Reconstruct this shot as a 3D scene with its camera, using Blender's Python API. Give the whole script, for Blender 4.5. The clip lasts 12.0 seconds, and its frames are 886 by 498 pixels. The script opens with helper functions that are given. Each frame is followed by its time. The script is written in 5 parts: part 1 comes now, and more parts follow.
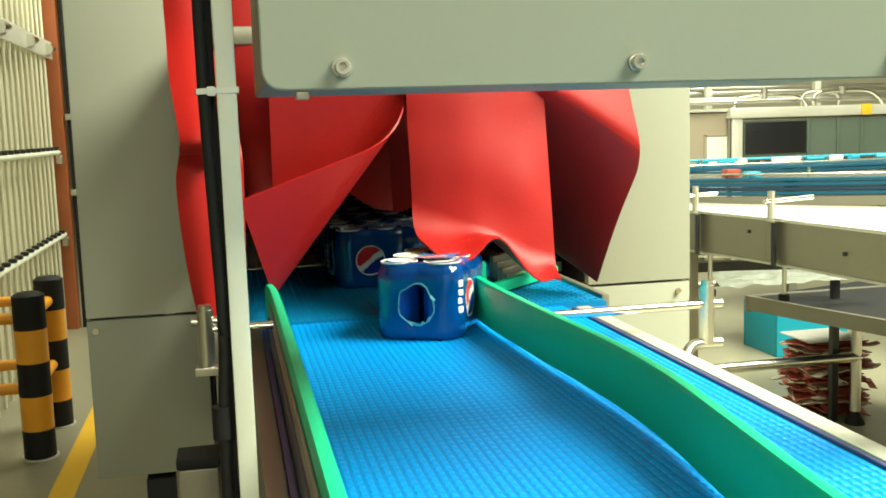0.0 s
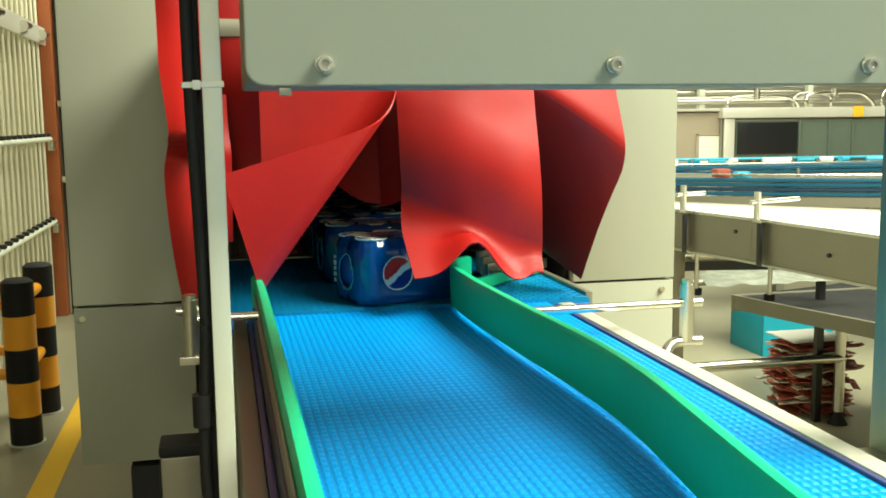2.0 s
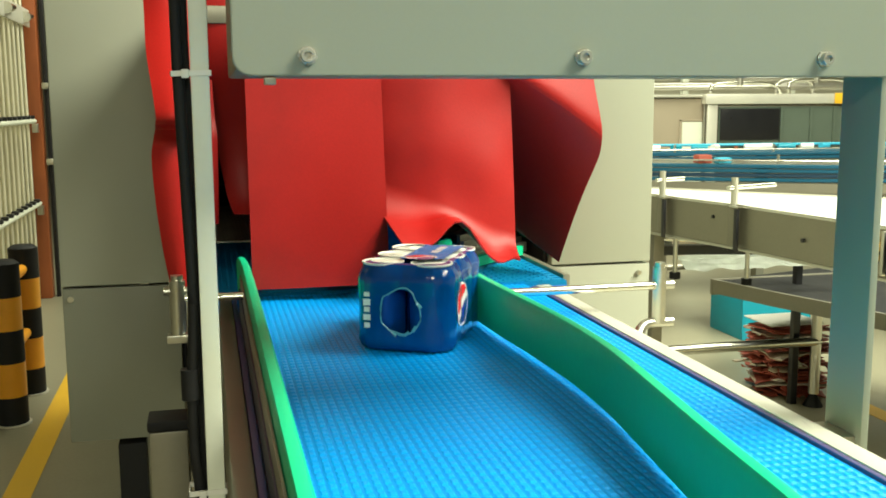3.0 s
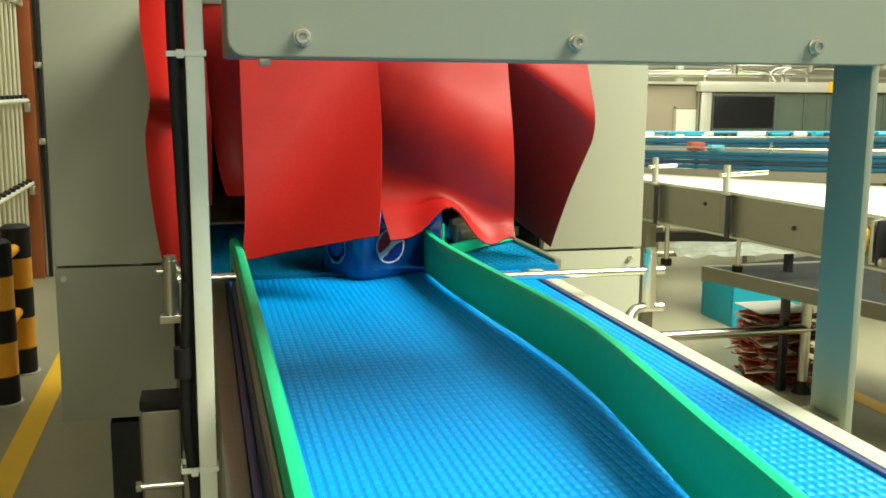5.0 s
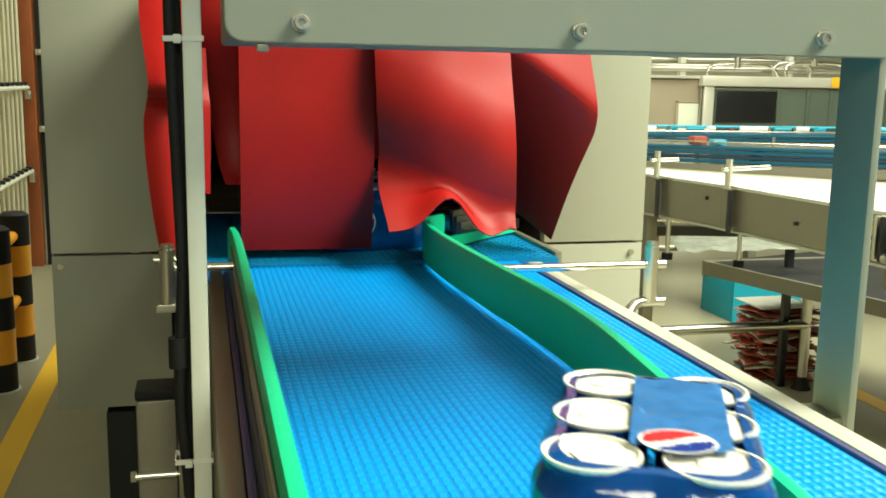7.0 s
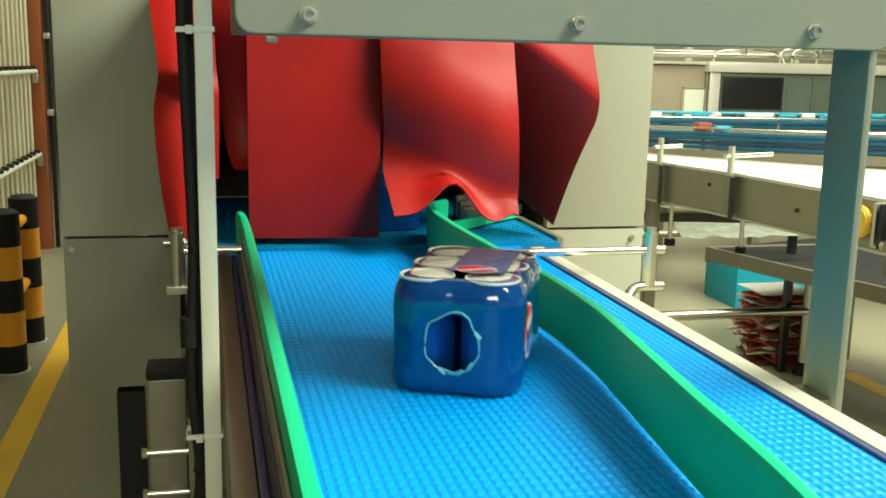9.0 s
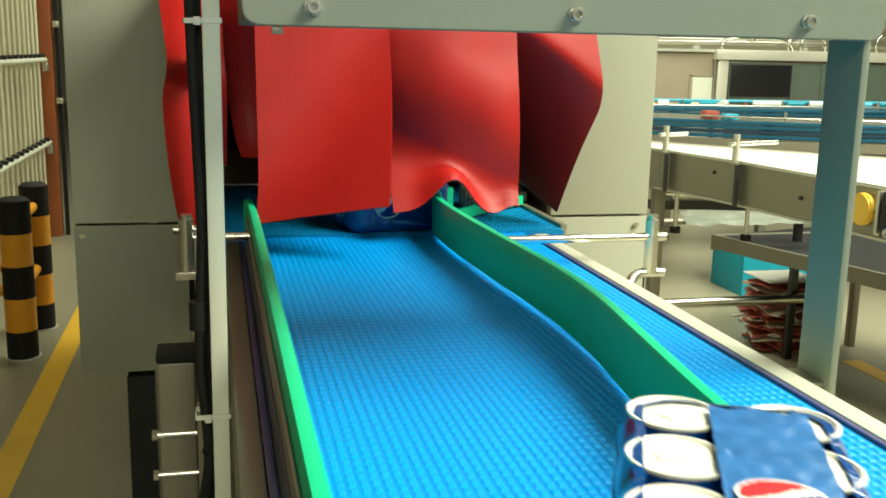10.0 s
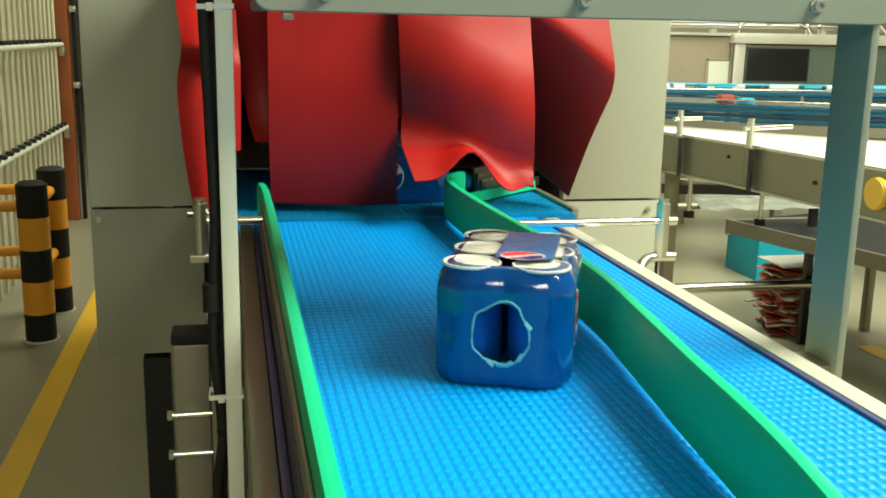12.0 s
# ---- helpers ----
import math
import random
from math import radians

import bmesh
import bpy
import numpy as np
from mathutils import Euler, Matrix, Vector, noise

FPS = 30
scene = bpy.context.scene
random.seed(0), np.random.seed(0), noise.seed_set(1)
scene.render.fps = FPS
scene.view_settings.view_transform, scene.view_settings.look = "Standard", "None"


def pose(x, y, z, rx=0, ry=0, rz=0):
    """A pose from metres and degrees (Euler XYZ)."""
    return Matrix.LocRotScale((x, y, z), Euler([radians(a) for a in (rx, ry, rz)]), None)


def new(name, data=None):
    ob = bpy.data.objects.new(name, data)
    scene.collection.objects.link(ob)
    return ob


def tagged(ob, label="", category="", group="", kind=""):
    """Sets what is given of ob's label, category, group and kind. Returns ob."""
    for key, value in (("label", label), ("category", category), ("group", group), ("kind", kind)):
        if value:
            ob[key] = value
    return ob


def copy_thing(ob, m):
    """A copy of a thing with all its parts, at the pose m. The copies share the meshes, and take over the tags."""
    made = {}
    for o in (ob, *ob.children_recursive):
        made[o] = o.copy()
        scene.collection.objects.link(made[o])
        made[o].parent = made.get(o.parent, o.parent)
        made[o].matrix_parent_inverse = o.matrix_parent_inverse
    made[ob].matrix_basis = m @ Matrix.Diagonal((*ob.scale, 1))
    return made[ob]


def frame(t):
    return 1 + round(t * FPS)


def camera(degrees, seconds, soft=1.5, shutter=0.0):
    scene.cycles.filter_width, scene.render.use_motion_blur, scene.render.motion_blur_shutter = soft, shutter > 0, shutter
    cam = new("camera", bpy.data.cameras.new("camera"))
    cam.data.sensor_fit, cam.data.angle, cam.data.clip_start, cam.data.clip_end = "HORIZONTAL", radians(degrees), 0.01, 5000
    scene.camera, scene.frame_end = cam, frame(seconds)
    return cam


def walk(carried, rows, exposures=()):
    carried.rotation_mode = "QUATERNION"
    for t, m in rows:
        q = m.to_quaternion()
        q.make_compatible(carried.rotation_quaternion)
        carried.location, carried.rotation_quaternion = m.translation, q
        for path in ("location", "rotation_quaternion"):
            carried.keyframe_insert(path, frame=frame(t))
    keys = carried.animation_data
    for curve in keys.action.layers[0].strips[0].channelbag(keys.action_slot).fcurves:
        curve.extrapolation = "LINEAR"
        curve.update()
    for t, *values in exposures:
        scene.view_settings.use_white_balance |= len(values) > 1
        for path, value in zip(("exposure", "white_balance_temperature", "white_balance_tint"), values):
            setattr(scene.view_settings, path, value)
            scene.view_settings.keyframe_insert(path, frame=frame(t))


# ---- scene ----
cam = camera(48.68, 12.0, soft=1.7, shutter=0.3)
PATH = [
    (0.0, pose(-0.0019, 0.0659, 1.2785, 82.898, 1.757, -12.338)),
    (0.5, pose(0.0013, 0.0697, 1.2764, 82.855, 1.464, -12.336)),
    (1.0, pose(0.0020, 0.0719, 1.2799, 82.799, 1.113, -12.328)),
    (1.5, pose(0.0047, 0.0677, 1.2806, 82.772, 0.832, -12.423)),
    (2.0, pose(0.0063, 0.0474, 1.2819, 82.525, 0.636, -12.654)),
    (2.5, pose(0.0050, 0.0205, 1.2849, 82.007, 0.435, -13.096)),
    (3.0, pose(0.0039, 0.0011, 1.2862, 81.591, 0.286, -13.469)),
    (5.0, pose(0.0028, -0.0072, 1.2851, 80.699, -0.393, -13.786)),
    (5.5, pose(0.0044, -0.0042, 1.2831, 80.594, -0.457, -13.729)),
    (6.0, pose(0.0075, -0.0016, 1.2827, 80.457, -0.581, -13.627)),
    (6.5, pose(0.0074, 0.0049, 1.2808, 80.344, -0.773, -13.649)),
    (7.0, pose(0.0068, 0.0056, 1.2820, 80.234, -0.979, -13.675)),
    (9.0, pose(0.0027, -0.0281, 1.2876, 79.342, -1.198, -13.296)),
    (9.5, pose(0.0029, -0.0406, 1.2887, 78.988, -1.144, -13.079)),
    (10.0, pose(0.0034, -0.0538, 1.2902, 78.635, -1.147, -12.813)),
    (10.5, pose(0.0038, -0.0664, 1.2931, 78.269, -1.130, -12.574)),
    (11.0, pose(0.0054, -0.0697, 1.2924, 78.053, -1.107, -12.333)),
    (11.5, pose(0.0041, -0.0701, 1.2931, 77.825, -1.087, -12.165)),
    (12.0, pose(0.0068, -0.0672, 1.2916, 77.714, -1.063, -11.916)),
]
walk(cam, PATH, [(0.0, 0.35), (2.5, 0.15), (5.0, 0.02), (9.0, -0.08), (12.0, -0.15)])
import itertools

# ---- light ----
world = bpy.data.worlds.new("hall")
scene.world = world
world.use_nodes = True
wn = world.node_tree.nodes["Background"]
wn.inputs["Color"].default_value = (0.93, 1.0, 0.82, 1)
wn.inputs["Strength"].default_value = 0.28


def overhead_light(x, y, z, sx, sy, watts, colour=(0.97, 1.0, 0.79)):
    data = bpy.data.lights.new("hall_lamp", "AREA")
    data.shape, data.size, data.size_y, data.energy, data.color = "RECTANGLE", sx, sy, watts, colour
    ob = new("hall_lamp", data)
    ob.matrix_world = pose(x, y, z)
    return ob


overhead_light(3.5, -0.2, 4.4, 3.0, 3.4, 960)
# Unseen lights added to brighten the far line and the rod screen.
overhead_light(4.8, 3.6, 4.2, 1.4, 3.0, 100)
overhead_light(1.5, 6.2, 4.4, 1.2, 2.4, 220)
overhead_light(6.5, 6.2, 4.4, 1.4, 3.0, 110)
# Fill light added behind the camera for the tunnel's left panel.
overhead_light(-0.4, -3.4, 3.2, 1.8, 1.8, 180)
# Fill light added over the rod screen; no fitting hangs there.
overhead_light(-0.7, 5.4, 4.5, 0.8, 1.6, 42)


# ---- materials ----
def material(name, colour, rough=0.5, metal=0.0, vary=0.12, scale=8.0, bump=0.0, fine=120.0, stain=0.0, coat=0.0, island=0.0, spec=0.5):
    """A painted, plastic or metal surface with variation at a broad and a fine scale."""
    m = bpy.data.materials.new(name)
    m.use_nodes = True
    nt = m.node_tree
    n, l = nt.nodes, nt.links
    b = n["Principled BSDF"]
    b.inputs["Roughness"].default_value = rough
    b.inputs["Metallic"].default_value = metal
    b.inputs["Coat Weight"].default_value = coat
    b.inputs["Specular IOR Level"].default_value = spec
    co = n.new("ShaderNodeTexCoord")
    big, small = n.new("ShaderNodeTexNoise"), n.new("ShaderNodeTexNoise")
    big.inputs["Scale"].default_value, big.inputs["Detail"].default_value = scale, 5
    small.inputs["Scale"].default_value, small.inputs["Detail"].default_value = fine, 3
    mix = n.new("ShaderNodeMix")
    mix.data_type = "RGBA"
    mix.inputs[6].default_value = (*[c * (1 - vary) for c in colour], 1)
    mix.inputs[7].default_value = (*[min(1, c * (1 + vary)) for c in colour], 1)
    add = n.new("ShaderNodeMath")
    add.operation = "ADD"
    half = n.new("ShaderNodeMath")
    half.operation = "MULTIPLY"
    half.inputs[1].default_value = 0.5
    l.new(co.outputs["Object"], big.inputs["Vector"])
    l.new(co.outputs["Object"], small.inputs["Vector"])
    l.new(big.outputs["Fac"], add.inputs[0])
    l.new(small.outputs["Fac"], add.inputs[1])
    l.new(add.outputs[0], half.inputs[0])
    l.new(half.outputs[0], mix.inputs[0])
    out = mix.outputs[2]
    if stain:
        st = n.new("ShaderNodeTexNoise")
        st.inputs["Scale"].default_value, st.inputs["Detail"].default_value = scale * 0.35, 8
        l.new(co.outputs["Object"], st.inputs["Vector"])
        ramp = n.new("ShaderNodeValToRGB")
        ramp.color_ramp.elements[0].position, ramp.color_ramp.elements[1].position = 0.52, 0.68
        l.new(st.outputs["Fac"], ramp.inputs["Fac"])
        k = n.new("ShaderNodeMath")
        k.operation = "MULTIPLY"
        k.inputs[1].default_value = stain
        l.new(ramp.outputs["Color"], k.inputs[0])
        dirt = n.new("ShaderNodeMix")
        dirt.data_type = "RGBA"
        dirt.inputs[7].default_value = (*[c * 0.45 for c in colour], 1)
        l.new(k.outputs[0], dirt.inputs[0])
        l.new(out, dirt.inputs[6])
        out = dirt.outputs[2]
    if island:
        info = n.new("ShaderNodeObjectInfo")
        hs = n.new("ShaderNodeHueSaturation")
        mr = n.new("ShaderNodeMapRange")
        mr.inputs["To Min"].default_value, mr.inputs["To Max"].default_value = 1 - island, 1 + island
        l.new(info.outputs["Random"], mr.inputs["Value"])
        l.new(mr.outputs[0], hs.inputs["Value"])
        l.new(out, hs.inputs["Color"])
        out = hs.outputs["Color"]
    l.new(out, b.inputs["Base Color"])
    rr = n.new("ShaderNodeMapRange")
    rr.inputs["To Min"].default_value, rr.inputs["To Max"].default_value = max(0.02, rough - 0.07), min(1, rough + 0.09)
    l.new(big.outputs["Fac"], rr.inputs["Value"])
    l.new(rr.outputs[0], b.inputs["Roughness"])
    if bump:
        bp = n.new("ShaderNodeBump")
        bp.inputs["Strength"].default_value, bp.inputs["Distance"].default_value = bump, 0.002
        l.new(small.outputs["Fac"], bp.inputs["Height"])
        l.new(bp.outputs[0], b.inputs["Normal"])
    return m


M_BELT = material("blue_belt_plastic", (0.0, 0.275, 0.75), 0.36, vary=0.08, scale=3, bump=0.05, spec=0.12)
# Transfer belt blue, with the shade of the tunnel mouth put into it.
M_BELT_SHADE = material("shaded_blue_belt_plastic", (0.0, 0.19, 0.42), 0.45, vary=0.15, scale=5, spec=0.25, stain=0.3)
M_BELT_BED = material("blue_belt_bed", (0.0, 0.20, 0.60), 0.5, vary=0.12, scale=4, spec=0.12)
# Dark blue nose bar: the belt gap's shadow is put into its colour.
M_GAP_SHADE = material("blue_belt_gap_shade", (0.003, 0.10, 0.36), 0.6)
M_GREEN = material("green_guide_plastic", (0.003, 0.48, 0.235), 0.42, spec=0.3, vary=0.1, scale=6, bump=0.08, stain=0.25)
M_RED = material("red_rubber_sheet", (0.39, 0.008, 0.006), 0.47, spec=0.34, vary=0.26, scale=9, bump=0.07, fine=260, stain=0.4)
M_GREY = material("grey_painted_steel", (0.34, 0.345, 0.27), 0.5, vary=0.05, scale=3, bump=0.05, fine=400, stain=0.15)
# Stained grey paint; the shade low on the panel is put into the colour.
M_GREY_SHADE = material("shaded_grey_painted_steel", (0.225, 0.225, 0.17), 0.5, vary=0.12, scale=3, bump=0.05, fine=400, stain=0.5)
M_BEAM = material("grey_green_painted_beam", (0.225, 0.243, 0.195), 0.5, spec=0.25, vary=0.04, scale=4, bump=0.015, fine=400, stain=0.1)
M_POST = material("pale_grey_post_paint", (0.70, 0.72, 0.60), 0.45, vary=0.05, scale=6, stain=0.15)
M_STEEL = material("stainless_steel", (0.62, 0.60, 0.53), 0.3, 1.0, vary=0.08, scale=5, bump=0.06, stain=0.15)
M_STEEL_DULL = material("dull_stainless_sheet", (0.29, 0.27, 0.21), 0.40, 0.65, vary=0.12, scale=4, stain=0.25)
M_CHROME = material("bright_steel_rod", (0.80, 0.79, 0.72), 0.18, 1.0, vary=0.05, scale=9)
M_ZINC = material("zinc_plated_bolt", (0.50, 0.49, 0.43), 0.25, 0.6, vary=0.08, scale=60)
M_BLACK = material("black_rubber", (0.012, 0.012, 0.012), 0.65, vary=0.3, spec=0.25)
# Near-black; on the tunnel's inside and chain carrier it stands in for shade.
M_DARK = material("near_black", (0.006, 0.006, 0.006), 0.8, vary=0.3)
M_FLOOR = material("pale_resin_floor", (0.26, 0.244, 0.168), 0.32, vary=0.22, scale=1.6, bump=0.08, fine=60, stain=0.6)
M_YELLOW = material("yellow_floor_paint", (0.72, 0.42, 0.02), 0.5, vary=0.12, scale=5, stain=0.25)
M_BOLLARD = material("yellow_bollard_paint", (0.85, 0.36, 0.02), 0.35, vary=0.1, scale=9, stain=0.2)
M_PURPLE = material("purple_wear_strip", (0.07, 0.06, 0.17), 0.4)
M_NAVY = material("navy_plastic", (0.012, 0.018, 0.06), 0.4)
M_PALE = material("pale_brushed_frame", (0.72, 0.70, 0.60), 0.35, 0.35, vary=0.08, scale=6, stain=0.2)
M_WHITE = material("white_plastic", (0.75, 0.74, 0.66), 0.4, vary=0.05)
M_CREAM = material("cream_tube_paint", (0.66, 0.62, 0.46), 0.45, vary=0.08, scale=3, stain=0.2)
M_WALL = material("cream_wall_sheet", (0.55, 0.52, 0.38), 0.6, vary=0.08, scale=2, stain=0.2)
M_BEIGE = material("beige_machine_sheet", (0.36, 0.30, 0.215), 0.5, vary=0.08, scale=2, stain=0.3)
M_BROWN = material("red_oxide_column_paint", (0.34, 0.09, 0.025), 0.5, vary=0.15, scale=6, stain=0.3)
M_BLUE_FILM = material("blue_printed_film", (0.0, 0.050, 0.225), 0.10, vary=0.28, scale=18, bump=0.8, fine=42, coat=0.5)
M_CAN = material("blue_can_paint", (0.002, 0.06, 0.27), 0.25, 0.3, vary=0.1)
M_LID = material("pale_aluminium_lid", (0.86, 0.84, 0.74), 0.34, 0.12, vary=0.06, scale=30)
M_LOGO_RED = material("red_print", (0.72, 0.02, 0.03), 0.2, coat=0.4)
M_LOGO_WHITE = material("white_print", (0.82, 0.82, 0.80), 0.2, coat=0.4)
M_LOGO_BLUE = material("deep_blue_print", (0.01, 0.03, 0.25), 0.2, coat=0.4)
M_PATCH = material("violet_blue_print", (0.025, 0.13, 0.36), 0.3, vary=0.5, scale=40, spec=0.4, bump=0.5, fine=50)
M_RIM = material("pale_film_edge", (0.12, 0.42, 0.52), 0.2, coat=0.3)
M_CARD = material("red_brown_card", (0.30, 0.06, 0.035), 0.6, vary=0.5, scale=14, fine=60, island=0.3)
M_CARD_PALE = material("pale_torn_card", (0.5, 0.42, 0.32), 0.6, vary=0.3, scale=14, fine=60)
M_BLUE_FAR = material("blue_chain_guide", (0.010, 0.085, 0.15), 0.4, vary=0.15, spec=0.3)
M_BLUE_DEEP = material("deep_blue_chain_guide", (0.008, 0.035, 0.07), 0.4)
M_CYAN = material("cyan_plastic", (0.05, 0.42, 0.60), 0.35)
M_SMOKE = material("smoky_window_glass", (0.11, 0.14, 0.11), 0.12, vary=0.3, scale=3)
M_BLACKPANEL = material("black_panel", (0.012, 0.012, 0.014), 0.3)
M_FILMROLL = material("clear_film_sheet", (0.34, 0.36, 0.30), 0.2, vary=0.4, scale=9, bump=0.4, fine=30)
M_SIGN = material("amber_sign", (0.9, 0.5, 0.03), 0.4)
M_ROLL = material("yellow_roller", (0.8, 0.5, 0.06), 0.4)
M_MESH = material("chain_steel", (0.80, 0.70, 0.54), 0.45, 0.15, vary=0.2)
M_TEAL = material("turquoise_crate_plastic", (0.0, 0.26, 0.36), 0.4, vary=0.08)


# ---- mesh helpers ----
def box(bm, x0, x1, y0, y1, z0, z1, bevel=0.0, seg=2):
    c = Vector(((x0 + x1) / 2, (y0 + y1) / 2, (z0 + z1) / 2))
    made = bmesh.ops.create_cube(bm, size=1, matrix=Matrix.Translation(c) @ Matrix.Diagonal((x1 - x0, y1 - y0, z1 - z0, 1)))
    if bevel:
        edges = {e for v in made["verts"] for e in v.link_edges}
        bmesh.ops.bevel(bm, geom=list(edges), offset=bevel, segments=seg, affect="EDGES", profile=0.6)
    return bm


def rod(bm, a, b, r, seg=16, r2=None):
    a, b = Vector(a), Vector(b)
    d = b - a
    m = Matrix.Translation((a + b) / 2) @ d.to_track_quat("Z", "Y").to_matrix().to_4x4()
    bmesh.ops.create_cone(bm, cap_ends=True, segments=seg, radius1=r, radius2=r if r2 is None else r2, depth=d.length, matrix=m)
    return bm


def sweep(bm, path, profile, closed=True, caps=True):
    """A profile of (across, up) points carried along a path in plan, always upright."""
    rings = []
    n = len(path)
    for i, p in enumerate(path):
        p = Vector(p)
        q = Vector(path[min(i + 1, n - 1)]) - Vector(path[max(i - 1, 0)])
        side = Vector((q.y, -q.x, 0)).normalized()
        rings.append([bm.verts.new(p + side * u + Vector((0, 0, w))) for u, w in profile])
    k = len(profile)
    for a, b in zip(rings, rings[1:]):
        for j in range(k if closed else k - 1):
            bm.faces.new((a[j], a[(j + 1) % k], b[(j + 1) % k], b[j]))
    if caps and closed:
        bm.faces.new(rings[0])
        bm.faces.new(list(reversed(rings[-1])))
    bmesh.ops.recalc_face_normals(bm, faces=bm.faces)
    return bm


def tube(bm, pts, r, seg=12):
    """A round bar or cable through points."""
    rings = []
    pts = [Vector(p) for p in pts]
    for i, p in enumerate(pts):
        d = (pts[min(i + 1, len(pts) - 1)] - pts[max(i - 1, 0)]).normalized()
        q = d.to_track_quat("Z", "Y")
        rings.append([bm.verts.new(p + q @ Vector((r * math.cos(2 * math.pi * j / seg), r * math.sin(2 * math.pi * j / seg), 0))) for j in range(seg)])
    for a, b in zip(rings, rings[1:]):
        for j in range(seg):
            bm.faces.new((a[j], a[(j + 1) % seg], b[(j + 1) % seg], b[j]))
    bm.faces.new(rings[0])
    bm.faces.new(list(reversed(rings[-1])))
    bmesh.ops.recalc_face_normals(bm, faces=bm.faces)
    return bm


def smooth_path(pts, steps=8):
    """A Catmull-Rom line through points."""
    pts = [Vector(p) for p in pts]
    out = []
    for i in range(len(pts) - 1):
        p0, p1, p2, p3 = pts[max(i - 1, 0)], pts[i], pts[i + 1], pts[min(i + 2, len(pts) - 1)]
        for s in range(steps):
            t = s / steps
            out.append(0.5 * ((2 * p1) + (p2 - p0) * t + (2 * p0 - 5 * p1 + 4 * p2 - p3) * t * t + (3 * p1 - p0 - 3 * p2 + p3) * t ** 3))
    out.append(pts[-1])
    return out


def mesh_of(name, bm, mat, smooth=False):
    me = bpy.data.meshes.new(name)
    bm.to_mesh(me)
    bm.free()
    for m in (mat if isinstance(mat, (list, tuple)) else [mat]):
        me.materials.append(m)
    if smooth:
        me.polygons.foreach_set("use_smooth", [True] * len(me.polygons))
        me.set_sharp_from_angle(angle=radians(40))
    return me


def part(name, bm, mat, parent, label="", smooth=True):
    """Links a bmesh as one mesh object under a thing or a part."""
    ob = new(name, bm if isinstance(bm, bpy.types.Mesh) else mesh_of(name, bm, mat, smooth))
    ob.parent = parent
    if label:
        ob["label"] = label
    return ob


def thing(name, label, category, at=None, group="", kind=""):
    ob = new(name)
    ob.empty_display_size = 0.05
    if at is not None:
        ob.matrix_basis = at
    return tagged(ob, label, category, group, kind)


def piece(name, bm, mat, label, category, group="", kind="", smooth=True):
    return tagged(new(name, mesh_of(name, bm, mat, smooth)), label, category, group, kind)


B = 0.95  # height of the belt's top

# ---- the hall ----
def hall():
    piece("floor", box(bmesh.new(), -9, 16, -10, 24, -0.2, 0), M_FLOOR, "pale beige resin floor, scuffed and stained", "floor", kind="structure")
    piece("ceiling", box(bmesh.new(), -9, 16, -10, 24, 6.0, 6.2), M_WALL, "pale hall ceiling", "ceiling", kind="structure")
    piece("wall_south", box(bmesh.new(), -9, 16, -10.2, -10, 0, 6.0), M_WALL, "cream hall wall", "wall", kind="structure")
    piece("wall_north", box(bmesh.new(), -9, 16, 24, 24.2, 0, 6.0), M_WALL, "cream hall wall", "wall", kind="structure")
    piece("wall_west", box(bmesh.new(), -9.2, -9, -10, 24, 0, 6.0), M_WALL, "cream hall wall", "wall", kind="structure")
    piece("wall_east", box(bmesh.new(), 16, 16.2, -10, 24, 0, 6.0), M_WALL, "cream hall wall", "wall", kind="structure")
    piece("floor_marking", box(bmesh.new(), -0.705, -0.612, -9, 5.2, -0.01, 0.002), M_YELLOW, "worn yellow line painted on the floor", "floor marking", kind="structure")
    piece("floor_marking", box(bmesh.new(), 2.64, 2.73, -9, 3.55, -0.01, 0.002), M_YELLOW, "worn yellow line painted on the floor", "floor marking", kind="structure")


hall()



# ---- the conveyor ----
RAIL_R = [(0.25, 0.0), (0.305, 0.2), (0.338, 0.35), (0.366, 0.50), (0.383, 0.66), (0.400, 0.81), (0.4135, 0.94), (0.4170, 1.06), (0.4125, 1.18),
          (0.405, 1.29), (0.398, 1.42), (0.393, 1.56), (0.396, 1.69), (0.415, 1.775), (0.448, 1.815)]
FAR_END = -7.6
PITCH = 0.0127
SECTION = 16 * PITCH


def belt_section_mesh():
    """A stretch of modular belt: a thin bed with rows of low, rounded raised pads."""
    bm = bmesh.new()
    box(bm, 0, 0.531, 0, SECTION, -0.016, -0.00105)
    rows, pad = 14, 0.0098
    dy = SECTION / rows
    for r in range(rows):
        for c in range(55):
            x = c * pad
            x0, x1 = x + 0.0010, min(0.531, x + pad - 0.0010)
            if x1 - x0 < 0.003:
                continue
            y0, y1 = r * dy + 0.0012, (r + 1) * dy - 0.0012
            lo = [bm.verts.new(p) for p in ((x0, y0, -0.00115), (x1, y0, -0.00115), (x1, y1, -0.00115), (x0, y1, -0.00115))]
            k = 0.0019
            hi = [bm.verts.new(p) for p in ((x0 + k, y0 + k, 0), (x1 - k, y0 + k, 0), (x1 - k, y1 - k, 0), (x0 + k, y1 - k, 0))]
            bm.faces.new(hi)
            for j in range(4):
                bm.faces.new((lo[j], lo[(j + 1) % 4], hi[(j + 1) % 4], hi[j]))
    for f in bm.faces:
        f.material_index = 0 if f.calc_center_median().z > -0.0010 else 1
    return mesh_of("belt_section", bm, [M_BELT, M_BELT_BED])


